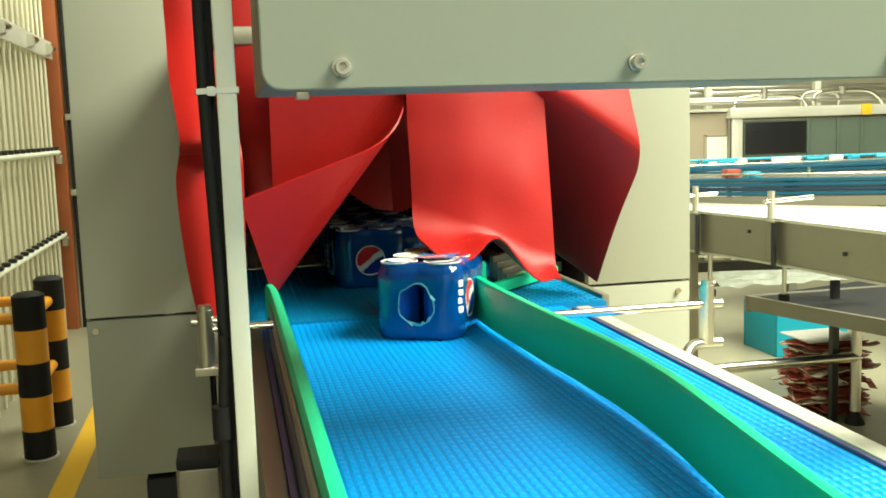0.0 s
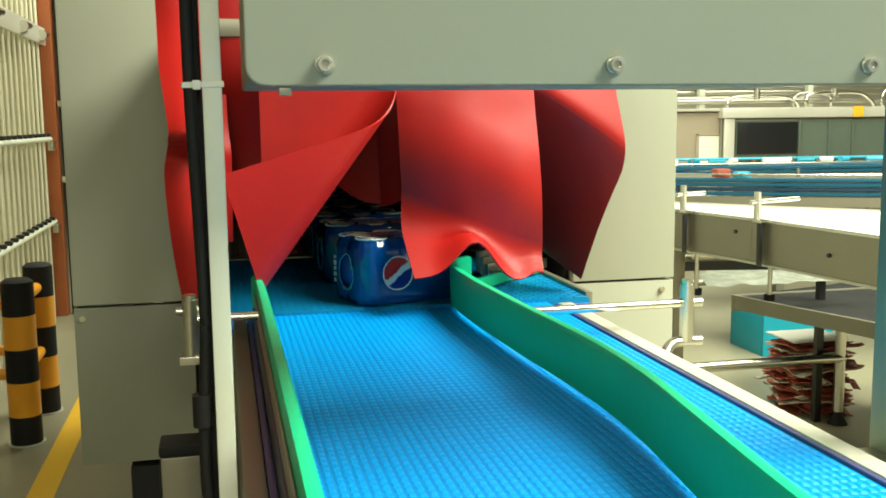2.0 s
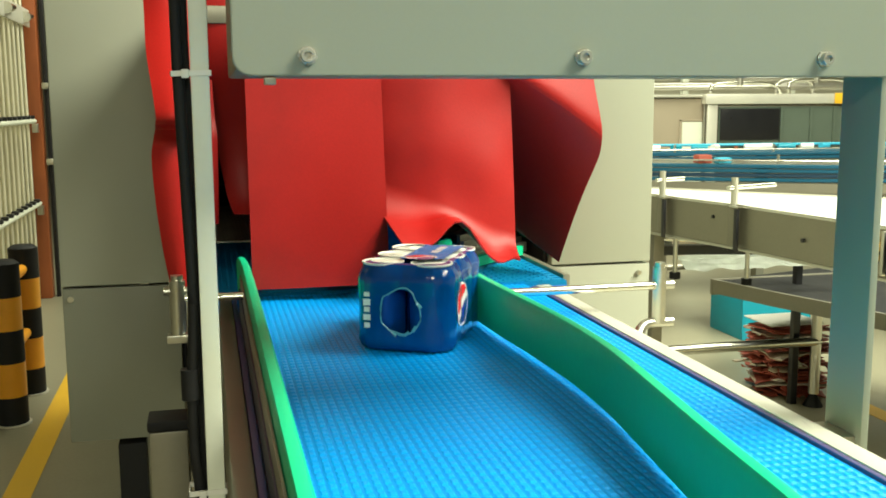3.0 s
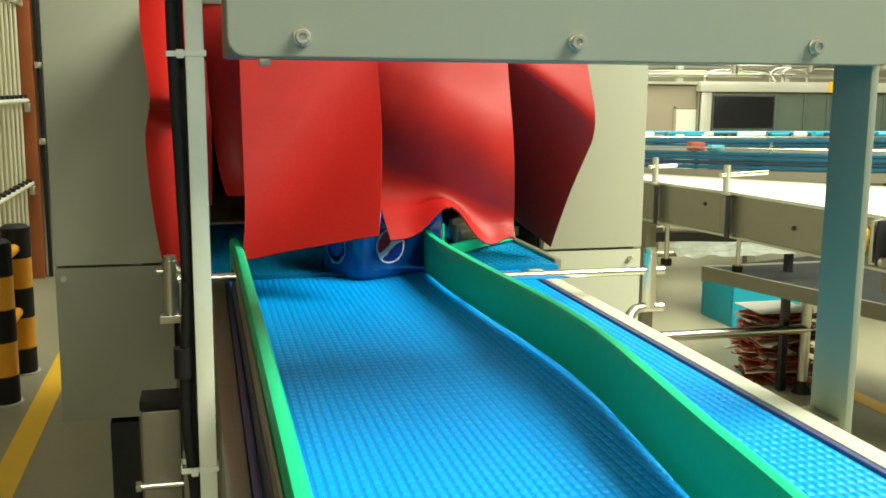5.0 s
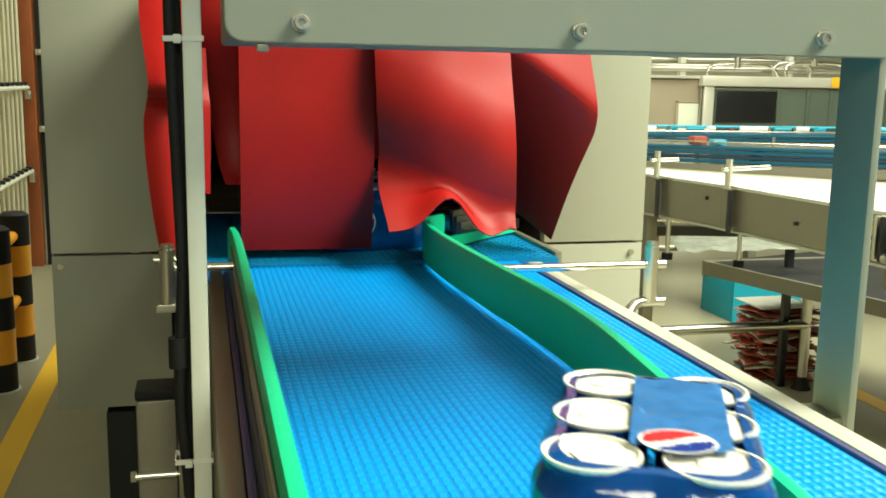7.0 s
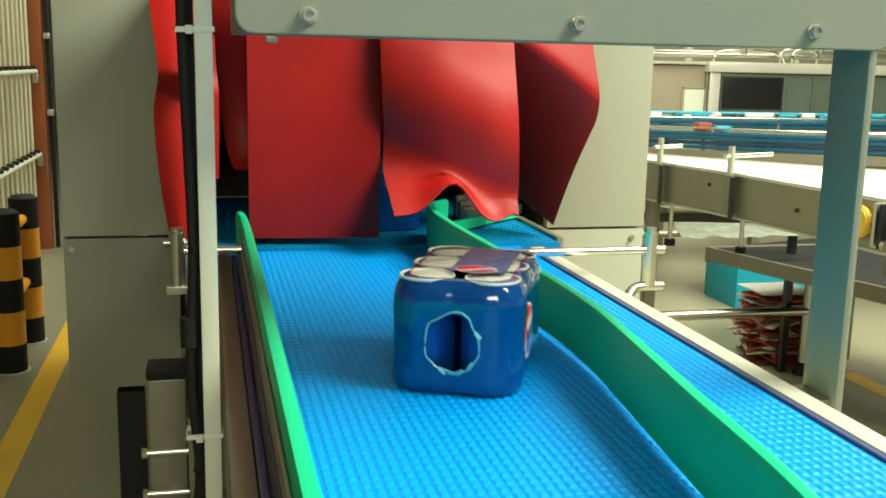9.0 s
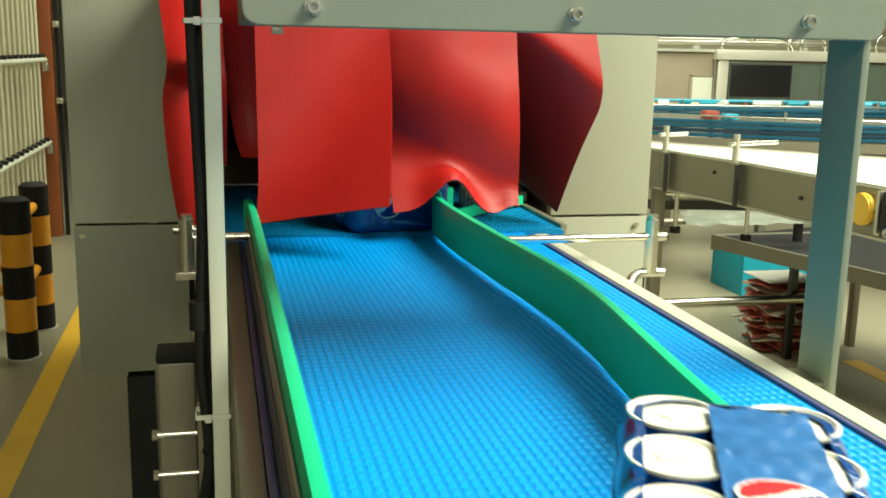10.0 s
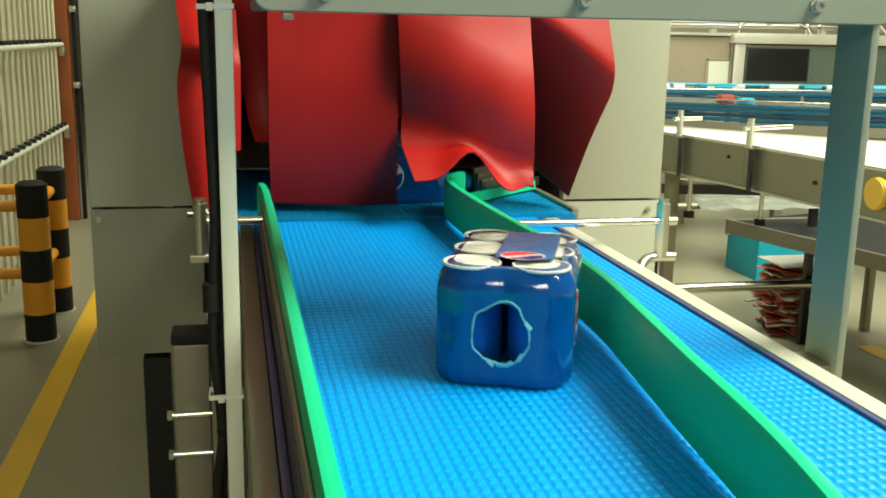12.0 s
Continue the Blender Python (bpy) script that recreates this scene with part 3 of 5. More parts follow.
def fixed_strips():
    # outermost strip: it leans out, doubles back at a crease and hangs on
    kink = thing("curtain_strip", "narrow red rubber curtain strip kinked at the edge of the opening", "curtain strip", group="exit curtain")

    def ribbon(name, stations, label):
        """A band of rubber through (left x, right x, y, z) stations, rounded along its length."""
        left = smooth_path([(a, y, z) for a, b, y, z in stations], 5)
        right = smooth_path([(b, y - 0.006, z) for a, b, y, z in stations], 5)
        bm = bmesh.new()
        cols = 6
        layers = []
        for d in (0.0, 0.003):
            layers.append([[bm.verts.new(p.lerp(q, k / cols) + Vector((0, d - 0.008 * math.sin(math.pi * k / cols), 0))) for k in range(cols + 1)] for p, q in zip(left, right)])
        f, b = layers
        n = len(f) - 1
        for g in layers:
            for i in range(n):
                for k in range(cols):
                    bm.faces.new((g[i][k], g[i][k + 1], g[i + 1][k + 1], g[i + 1][k]))
        for i in range(n):
            for k in (0, cols):
                bm.faces.new((f[i][k], f[i + 1][k], b[i + 1][k], b[i][k]))
        for k in range(cols):
            for i in (0, n):
                bm.faces.new((f[i][k], f[i][k + 1], b[i][k + 1], b[i][k]))
        bmesh.ops.recalc_face_normals(bm, faces=bm.faces)
        return part(name, bm, M_RED, kink, label)
    ribbon("upper_band", [(-0.094, -0.018, 1.765, 1.52), (-0.091, -0.018, 1.745, 1.445), (-0.088, -0.014, 1.70, 1.375), (-0.079, -0.014, 1.648, 1.312), (-0.074, -0.016, 1.622, 1.272), (-0.076, -0.018, 1.634, 1.256), (-0.078, -0.020, 1.672, 1.247)], "upper band leaning outwards")
    ribbon("lower_band", [(-0.078, -0.020, 1.669, 1.2485), (-0.084, -0.026, 1.708, 1.228), (-0.088, -0.030, 1.712, 1.200), (-0.086, -0.028, 1.714, 1.14), (-0.080, -0.028, 1.716, 1.07), (-0.072, -0.030, 1.718, 1.01), (-0.064, -0.034, 1.720, 0.968)], "lower band hanging straight")
    # its neighbour: a tongue pressed inwards and rolled up at its top corner
    kink = thing("curtain_strip", "red rubber curtain strip pressed into the tunnel mouth", "curtain strip", group="exit curtain")
    ribbon("tongue", [(-0.01, 0.10, 1.770, 1.52), (-0.01, 0.10, 1.772, 1.42), (0.004, 0.100, 1.785, 1.355), (0.010, 0.098, 1.82, 1.295), (0.016, 0.098, 1.845, 1.245), (0.026, 0.098, 1.850, 1.18), (0.036, 0.099, 1.835, 1.12), (0.046, 0.099, 1.815, 1.09)], "tongue curving into the tunnel")
    kink = thing("curtain_strip", "short red rubber strip hanging beside the belt", "curtain strip", group="exit curtain")
    ribbon("band", [(-0.022, 0.016, 1.785, 1.33), (-0.022, 0.018, 1.780, 1.27), (-0.021, 0.021, 1.770, 1.235), (-0.020, 0.021, 1.772, 1.20), (-0.020, 0.020, 1.776, 1.14), (-0.019, 0.018, 1.780, 1.078)], "")

    # the strip beside the curved rail, folded under along a slanting crease
    def fold(s, u):
        d = (s - (0.30 + 0.17 * u)) / 0.022
        return 0.022 * (d if d > 20 else math.log1p(math.exp(d)))
    bent_sheet("curtain_strip", 0.535, 0.700, 0.968, lambda s, u: -0.13 * s + fold(s, u) * (0.46 * (1 - u) + 0.30),
               lambda s, u: -0.085 * max(0.0, s - 0.55) * u + 0.012 * u * bump_at(s, 0.48, 0.2) + 0.02 * (1 - u) * max(0.0, s - 0.55),
               "red rubber curtain strip folded under beside the green rail", rows=30, cols=24, bottom=lambda u: 0.012 + 0.125 * (1 - u), crease=lambda u: 0.30 + 0.17 * u)
    # the second curtain, inside the mouth
    for x0, x1, z0, q, w in ((0.0, 0.075, 1.27, 0.10, 1), (0.08, 0.20, 1.25, 0.12, 1), (0.205, 0.345, 1.10, 0.14, -1), (0.35, 0.47, 1.09, 0.05, 1), (0.475, 0.60, 1.09, 0.04, -1), (0.605, 0.705, 1.0, 0.03, 1)):
        bent_sheet("curtain_strip", x0, x1, z0, lambda s, u, q=q, w=w: -q * s * s * (0.5 + 0.5 * (u if w > 0 else 1 - u)), lambda s, u: 0.0,
                   "red rubber strip of the second curtain inside the tunnel", top=1.50, y=2.26, rows=8, cols=8,
                   bottom=lambda u, w=w: 0.09 * (u if w > 0 else 1 - u) ** 2)
    piece("curtain_rail", box(bmesh.new(), -0.054, 0.715, 2.262, 2.285, 1.49, 1.53, 0.002), M_STEEL_DULL, "steel rail of the second curtain inside the tunnel", "curtain rail")


fixed_strips()
N1, CR1 = (0.80, -0.60), [0.122 + 0.0080 * i for i in range(17)]
LEVELS = [0.225 + 0.0165 * i for i in range(14)]
STRIP_1, BANDS_1 = folding_strip(0.236, 0.477, N1, CR1, LEVELS)
N2, CR2 = (-0.40, -0.9165), [0.150 + 0.0060 * i for i in range(28)] + [0.318 + 0.0029 * i for i in range(24)]
W2, L2 = 0.246, 0.466


def rucked(x, z):
    """The resting shape of the sheet: bowed outwards, its hem rucked up where the rail pushes through."""
    d = -z / L2
    g = math.exp(-((x + 0.018) / 0.044) ** 2) * bump_at(min(d, 1.0), 1.0, 0.16)
    h = 0.35 * math.exp(-((x - 0.115) / 0.03) ** 2) * bump_at(min(d, 1.0), 1.0, 0.10)
    wave = 0.004 * noise.noise(Vector((x * 14, z * 9, 3.1))) * min(1.0, 2 * d)
    return Vector((x, 0.9 * x * x * min(1.0, 3 * d) - 0.042 * (g + h) + wave, z + 0.044 * g + 0.05 * h))


def rucked_strip():
    """A strip of bands that bend about slanting creases. Origin: the middle of its top edge."""
    s = thing("curtain_strip", "red rubber curtain strip rucked up over the green rail", "curtain strip", group="exit curtain")
    h = W2 / 2
    cols = [-9.0] + [W2 * (k / 18 - 0.5) for k in range(1, 18)] + [9.0]
    rungs = [-9.0] + [L2 * k / 30 for k in range(1, 30)] + [9.0]
    bands = []
    edges = [-9.0] + CR2 + [9.0]
    for k, (lo, hi) in enumerate(zip(edges, edges[1:])):
        band = clip_band([(-h, 0), (h, 0), (h, -L2), (-h, -L2)], N2, lo - 0.0003, hi + 0.0003)
        if not band:
            continue
        bm = bmesh.new()
        for x0, x1 in zip(cols, cols[1:]):
            column = clip_band(band, (1, 0), x0, x1)
            for z0, z1 in zip(rungs, rungs[1:]):
                cell = clip_band(column, (0, -1), z0, z1) if column else []
                if len(cell) > 2:
                    bm.faces.new([bm.verts.new(rucked(px, pz)) for px, pz in cell])
        bmesh.ops.remove_doubles(bm, verts=bm.verts, dist=0.00005)
        bm.normal_update()
        bmesh.ops.solidify(bm, geom=bm.faces[:], thickness=0.003)
        bands.append((k, part("band", bm, M_RED, s)))
    return s, bands


STRIP_2, BANDS_2 = rucked_strip()


# ---- the packs ----
PW, PL, PH = 0.0700, 0.1045, 0.1195  # half width, half length, height


def hull(s, z):
    """A point on the film round six cans: s runs once round from 0 to 1, starting at the middle of the front end."""
    r = 0.0345
    a, b = PW - r, PL - r
    legs = [a, math.pi * r / 2, 2 * b, math.pi * r / 2, 2 * a, math.pi * r / 2, 2 * b, math.pi * r / 2, a]
    d = (s % 1.0) * sum(legs)
    k = 0
    while d > legs[k] and k < 8:
        d -= legs[k]
        k += 1
    q = d / r
    if k == 0:
        x, y, nx, ny = d, -PL, 0, -1
    elif k == 1:
        x, y, nx, ny = a + r * math.sin(q), -b - r * math.cos(q), math.sin(q), -math.cos(q)
    elif k == 2:
        x, y, nx, ny = PW, -b + d, 1, 0
    elif k == 3:
        x, y, nx, ny = a + r * math.cos(q), b + r * math.sin(q), math.cos(q), math.sin(q)
    elif k == 4:
        x, y, nx, ny = a - d, PL, 0, 1
    elif k == 5:
        x, y, nx, ny = -a - r * math.sin(q), b + r * math.cos(q), -math.sin(q), math.cos(q)
    elif k == 6:
        x, y, nx, ny = -PW, b - d, -1, 0
    elif k == 7:
        x, y, nx, ny = -a - r * math.cos(q), -b - r * math.sin(q), -math.cos(q), -math.sin(q)
    else:
        x, y, nx, ny = -a + d, -PL, 0, -1
    neck = max(0.0, (z - 0.0995) / 0.020) ** 1.6 * 0.010 + max(0.0, (0.012 - z) / 0.012) ** 2 * 0.005
    dent = 0.0022 * (1 - abs(math.cos(math.pi * y / 0.067)) ** 0.6) * abs(nx) + 0.0018 * (1 - min(1, abs(x) / 0.02)) * abs(ny)
    wave = 0.0009 * noise.noise(Vector((x * 60, y * 60, z * 45)))
    corner = min(1.0, abs(nx * ny) * 2.2)
    wave += 0.0021 * corner * noise.noise(Vector((x * 170, y * 170, z * 28)))
    o = -neck - dent + wave
    return Vector((x + nx * o, y + ny * o, z)), Vector((nx, ny, 0))


def pack_meshes():
    ns, nz = 192, 26
    bm = bmesh.new()
    g = [[bm.verts.new(hull(i / ns, 0.002 + (PH - 0.002) * k / nz)[0]) for i in range(ns)] for k in range(nz + 1)]
    # top and bottom of the film turn in over the rims
    lip = [bm.verts.new(Vector((v.co.x * 0.90, v.co.y * 0.93, PH + 0.0012))) for v in g[-1]]
    low = [bm.verts.new(Vector((v.co.x * 0.85, v.co.y * 0.88, 0.0005))) for v in g[0]]

    def in_eye(p):
        return abs(p.y) > PL - 0.02 and (p.x / 0.028) ** 2 + ((p.z - 0.056) / 0.031) ** 2 < 1
    for k in range(nz):
        for i in range(ns):
            q = (g[k][i], g[k][(i + 1) % ns], g[k + 1][(i + 1) % ns], g[k + 1][i])
            c = sum((v.co for v in q), Vector()) / 4
            if not in_eye(c):
                bm.faces.new(q)
    for i in range(ns):
        bm.faces.new((g[-1][i], g[-1][(i + 1) % ns], lip[(i + 1) % ns], lip[i]))
        bm.faces.new((g[0][(i + 1) % ns], g[0][i], low[i], low[(i + 1) % ns]))
    for e in bm.edges:
        if len(e.link_faces) == 1:
            for v in e.verts:
                if abs(v.co.y) > PL - 0.02 and 0.01 < v.co.z < 0.1:
                    a = math.atan2((v.co.z - 0.056) / 0.031, v.co.x / 0.028)
                    v.co.x, v.co.z = 0.028 * math.cos(a), 0.056 + 0.031 * math.sin(a)
    for v in [v for v in bm.verts if not v.link_faces]:
        bm.verts.remove(v)
    film = mesh_of("film", bm, M_BLUE_FILM, True)
    # crumpled edge of the hole
    rims = []
    for side in (-1, 1):
        pts = []
        for j in range(41):
            a = 2 * math.pi * j / 40
            k = 1 + 0.15 * noise.noise(Vector((1.8 * math.cos(a), 1.8 * math.sin(a), side * 3.3))) + 0.04 * noise.noise(Vector((6 * math.cos(a), 6 * math.sin(a), side)))
            pts.append((0.0285 * k * math.cos(a), side * (PL + 0.0002), 0.056 + 0.0315 * k * math.sin(a)))
        rims.append(mesh_of("hole_edge", tube(bmesh.new(), pts, 0.0011, 6), M_RIM, True))
    # a can
    bm = bmesh.new()
    prof = [(0.0, 0.004), (0.022, 0.003), (0.025, 0.0), (0.0290, 0.006), (0.0325, 0.014), (0.0325, 0.099), (0.0312, 0.105), (0.0285, 0.115), (0.0285, 0.1190)]
    n = 28
    rings = [[bm.verts.new((r * math.cos(2 * math.pi * j / n), r * math.sin(2 * math.pi * j / n), z)) for j in range(n)] for r, z in prof[1:]]
    for a, b in zip(rings, rings[1:]):
        for j in range(n):
            bm.faces.new((a[j], a[(j + 1) % n], b[(j + 1) % n], b[j]))
    bm.faces.new(list(reversed(rings[0])))
    can = mesh_of("can", bm, M_CAN, True)
    bm = bmesh.new()
    prof = [(0.0282, 0.1170), (0.0296, 0.1190), (0.0294, 0.1205), (0.0276, 0.1205), (0.0266, 0.1188), (0.0250, 0.1182), (0.0225, 0.1188)]
    rings = [[bm.verts.new((r * math.cos(2 * math.pi * j / n), r * math.sin(2 * math.pi * j / n), z)) for j in range(n)] for r, z in prof]
    for a, b in zip(rings, rings[1:]):
        for j in range(n):
            bm.faces.new((a[j], a[(j + 1) % n], b[(j + 1) % n], b[j]))
    bm.faces.new(rings[-1])
    box(bm, -0.006, 0.006, -0.012, 0.010, 0.1189, 0.1199, 0.0005)
    lid = mesh_of("lid", bm, M_LID, True)
    # printed patch that crosses the top
    def patch(x0, x1, y0, y1, z, mat, name):
        bm = bmesh.new()
        nx, ny = 14, 24
        vs = [[bm.verts.new((x0 + (x1 - x0) * i / nx, y0 + (y1 - y0) * j / ny + 0.005 * noise.noise(Vector((i * 0.45, 4.0, z))) * (2 * j / ny - 1),
                             z + 0.0026 * noise.noise(Vector((i * 0.7, j * 0.7, z * 90))))) for i in range(nx + 1)] for j in range(ny + 1)]
        for j in range(ny):
            for i in range(nx):
                bm.faces.new((vs[j][i], vs[j][i + 1], vs[j + 1][i + 1], vs[j + 1][i]))
        return mesh_of(name, bm, mat, True)
    top_patch = patch(-0.014, 0.046, -0.056, 0.078, 0.1228, M_PATCH, "top_print")
    # round emblem: red over a white wave over blue

    def emblem(place, r):
        bm = bmesh.new()
        n = 22
        rows = []
        for j in range(n + 1):
            row = []
            for i in range(n + 1):
                u, w = 2 * i / n - 1, 2 * j / n - 1
                x = u * math.sqrt(max(0, 1 - w * w / 2))
                y = w * math.sqrt(max(0, 1 - u * u / 2))
                row.append((bm.verts.new(place(x * r, y * r)), x, y))
            rows.append(row)
        for j in range(n):
            for i in range(n):
                q = (rows[j][i], rows[j][i + 1], rows[j + 1][i + 1], rows[j + 1][i])
                cx, cy = sum(p[1] for p in q) / 4, sum(p[2] for p in q) / 4
                f = bm.faces.new([p[0] for p in q])
                wave = cy - 0.28 * math.sin(cx * 2.2) - 0.25 * cx
                edge = cx * cx + cy * cy > 0.86
                f.material_index = 1 if edge else 0 if wave > 0.16 else 1 if wave > -0.26 else 2
        bmesh.ops.recalc_face_normals(bm, faces=bm.faces)
        return mesh_of("emblem", bm, [M_LOGO_RED, M_LOGO_WHITE, M_LOGO_BLUE], True)

    per = 2 * (PW - 0.0345) * 2 + 2 * (PL - 0.0345) * 2 + 2 * math.pi * 0.0345

    def on_side(s0):
        def place(a, b):
            p, nrm = hull(s0 + a / per, 0.057 + b)
            return p + nrm * 0.0007
        return place
    s_right = ((PW - 0.0345) + math.pi * 0.01725 + 0.0345) / per
    emblems = [emblem(on_side(s_right), 0.031), emblem(on_side(s_right + 0.5), 0.031),
               emblem(lambda a, b: Vector((0.014 + a, -0.050 + b * 0.85, 0.1228 + 0.0014)), 0.023)]
    # unread lettering as plain pale bars, beside the hole and on the top print
    bars = []
    for k, (z, h, w) in enumerate(((0.036, 0.007, 0.008), (0.047, 0.008, 0.010), (0.058, 0.007, 0.008), (0.068, 0.009, 0.010), (0.079, 0.006, 0.008))):
        bars.append(mesh_of("print_bar", box(bmesh.new(), -0.048 - w / 2, -0.048 + w / 2, -PL - 0.0006, -PL + 0.0004, z - h / 2, z + h / 2), M_LOGO_WHITE))
    for y, w in ((0.0, 0.010), (0.013, 0.012), (0.026, 0.009), (0.040, 0.012), (0.053, 0.010)):
        bars.append(mesh_of("print_bar", box(bmesh.new(), 0.020 - w / 2, 0.020 + w / 2, y - 0.004, y + 0.004, 0.1230, 0.1240), M_LOGO_WHITE))
    red = []
    bm = bmesh.new()
    ns2 = 14
    vs = [[bm.verts.new((lambda pn: pn[0] + pn[1] * 0.0006)(hull(0.62 + 0.18 * i / ns2, 0.072 + 0.03 * k / 4))) for i in range(ns2 + 1)] for k in range(5)]
    for k in range(4):
        for i in range(ns2):
            bm.faces.new((vs[k][i], vs[k][i + 1], vs[k + 1][i + 1], vs[k + 1][i]))
    red.append(mesh_of("side_print", bm, M_LOGO_RED, True))
    return film, rims, can, lid, top_patch, emblems, bars, red


FILM, RIMS, CAN, LID, TOP_PRINT, EMBLEMS, BARS, REDS = pack_meshes()


def drink_pack():
    p = thing("drink_pack", "shrink-wrapped pack of six blue drink cans on the belt", "drink pack", group="packs on the conveyor")
    part("film", FILM, None, p, "glossy blue printed shrink film with a round hole in each end")
    for r in RIMS:
        part("hole_edge", r, None, p, "pale crumpled film edge")
    for i in (-1, 1):
        for j in (-1, 0, 1):
            c = part("can", CAN, None, p, "blue aluminium drink can")
            c.location = (i * 0.0350, j * 0.0695, 0)
            lid = part("lid", LID, None, c, "pale aluminium lid")
            lid.rotation_euler = (0, 0, random.uniform(0, 6.28))
    rng = random.Random(23)
    for side in (-1, 1):
        for a in (-1.9, -1.55, -1.25, -0.8, 0.35):
            bm = box(bmesh.new(), -0.0045, 0.0045, -0.0006, 0.0006, -0.0022, 0.0022, 0.0005)
            scrap = part("film_scrap", bm, M_RIM, p, "pale crumpled scrap of film at the hole")
            scrap.matrix_basis = pose(0.0285 * math.cos(a), side * (PL + 0.0012), 0.056 + 0.031 * math.sin(a), rng.uniform(-25, 25), math.degrees(-a) + 90 + rng.uniform(-25, 25), rng.uniform(-20, 20))
    part("top_print", TOP_PRINT, None, p, "violet-blue printed film across the lids")
    for e in EMBLEMS:
        part("emblem", e, None, p, "round red, white and blue emblem")
    for b in REDS:
        part("side_print", b, None, p, "red printed band")
    return p


FIRST = drink_pack()
PACKS = [FIRST] + [copy_thing(FIRST, Matrix.Identity(4)) for _ in range(7)]


for bar in BARS:
    part("print_bar", bar, None, PACKS[1])
for z, h in ((0.046, 0.010), (0.060, 0.010), (0.073, 0.010), (0.087, 0.011)):
    spot, out = hull(0.118, z)
    bm = box(bmesh.new(), -0.006, 0.006, -0.0004, 0.0022, -h / 2, h / 2, 0.001)
    bmesh.ops.transform(bm, matrix=Matrix.Translation(spot) @ Matrix.Rotation(math.atan2(out.x, -out.y), 4, "Z"), verts=bm.verts)
    part("print_bar", bm, M_LOGO_WHITE, PACKS[0])


# ---- beside the tunnel ----
def striped_post(x, y, h=0.665):
    p = thing("bollard", "yellow and black striped steel guard post on the floor", "bollard", group="striped guard barrier")
    r = 0.062
    zs = [0.0, 0.12, 0.26, 0.395, 0.53, h]
    for k in range(5):
        bm = rod(bmesh.new(), (x, y, zs[k]), (x, y, zs[k + 1]), r, 32)
        part("stripe", bm, M_BLACK if k % 2 == 0 else M_BOLLARD, p, "black painted stripe" if k % 2 == 0 else "yellow painted stripe")
    bm = rod(bmesh.new(), (x, y, h), (x, y, h + 0.012), r * 0.97, 32, r * 0.72)
    part("cap", bm, M_BLACK, p)
    part("base_flange", rod(bmesh.new(), (x, y, 0.0), (x, y, 0.006), 0.072, 28), M_PALE, p, "thin pale floor flange")
    return p


def barrier():
    striped_post(-0.815, 4.18)
    striped_post(-0.815, 4.63)
    for (xa, ya), (xb, yb), nm in (((-0.815, 4.24), (-0.815, 4.57), "a"), ((-0.875, 4.18), (-2.2, 4.14), "b"), ((-0.875, 4.63), (-2.2, 4.59), "c")):
        for z in (0.29, 0.575):
            piece("barrier_rail", tube(bmesh.new(), [(xa, ya, z), ((xa + xb) / 2, (ya + yb) / 2, z), (xb, yb, z)], 0.024, 16), M_BOLLARD, "yellow painted tube between the guard posts", "guard rail", group="striped guard barrier")


barrier()


def side_wall():
    w = thing("rod_screen", "cream sheet screen with slim upright rods clipped to horizontal rails", "screen")
    part("backing_sheet", box(bmesh.new(), -1.22, -1.20, 2.5, 6.93, 0.0, 4.2), M_WALL, w, "cream backing sheet")
    rails = (0.65, 1.19)
    y = 4.25
    while y < 6.90:
        part("rod", rod(bmesh.new(), (-1.118, y, 0.0), (-1.118, y, 4.0), 0.0105, 10), M_CREAM, w, "slim cream rod")
        part("sheet_rib", box(bmesh.new(), -1.1995, -1.186, y + 0.055, y + 0.085, 0.0, 4.1, 0.004), M_WALL, w)
        for z in rails:
            part("clip", box(bmesh.new(), -1.110, -1.072, y - 0.018, y + 0.018, z + 0.0155, z + 0.038, 0.005), M_BLACKPANEL, w, "dark plastic clip")
        y += 0.150
    for z in rails:
        part("rail", tube(bmesh.new(), [(-1.09, 3.6, z), (-1.09, 5.2, z), (-1.09, 6.9, z)], 0.015, 12), M_POST, w, "pale horizontal rail")
        part("rail_end", box(bmesh.new(), -1.105, -1.07, 6.88, 6.94, z - 0.075, z - 0.016, 0.003), M_STEEL, w)
    part("flat_rail", box(bmesh.new(), -1.102, -1.085, 3.6, 6.93, 1.79, 1.90, 0.004), M_PALE, w, "wide pale metal rail")
    for y in (4.6, 5.35, 6.1, 6.7):
        part("foil_wrap", rod(bmesh.new(), (-1.075, y, 1.84), (-1.075, y + 0.22, 1.86), 0.035, 12, 0.02), M_CHROME, w, "crumpled bright foil")
    piece("column", box(bmesh.new(), -1.13, -1.055, 6.95, 7.07, 0, 6.0, 0.004), M_BROWN, "red oxide painted steel column", "column", kind="structure")
    bm = box(bmesh.new(), -1.035, -1.010, 7.0, 7.04, 0.0, 4.0, 0.003)
    piece("conduit", bm, M_DARK, "dark cable conduit beside the column", "conduit")
    for z in (0.9, 1.4):
        piece("conduit_clip", box(bmesh.new(), -1.045, -1.0, 6.972, 6.999, z, z + 0.04, 0.002), M_STEEL, "small steel clip holding the conduit", "clip")


side_wall()


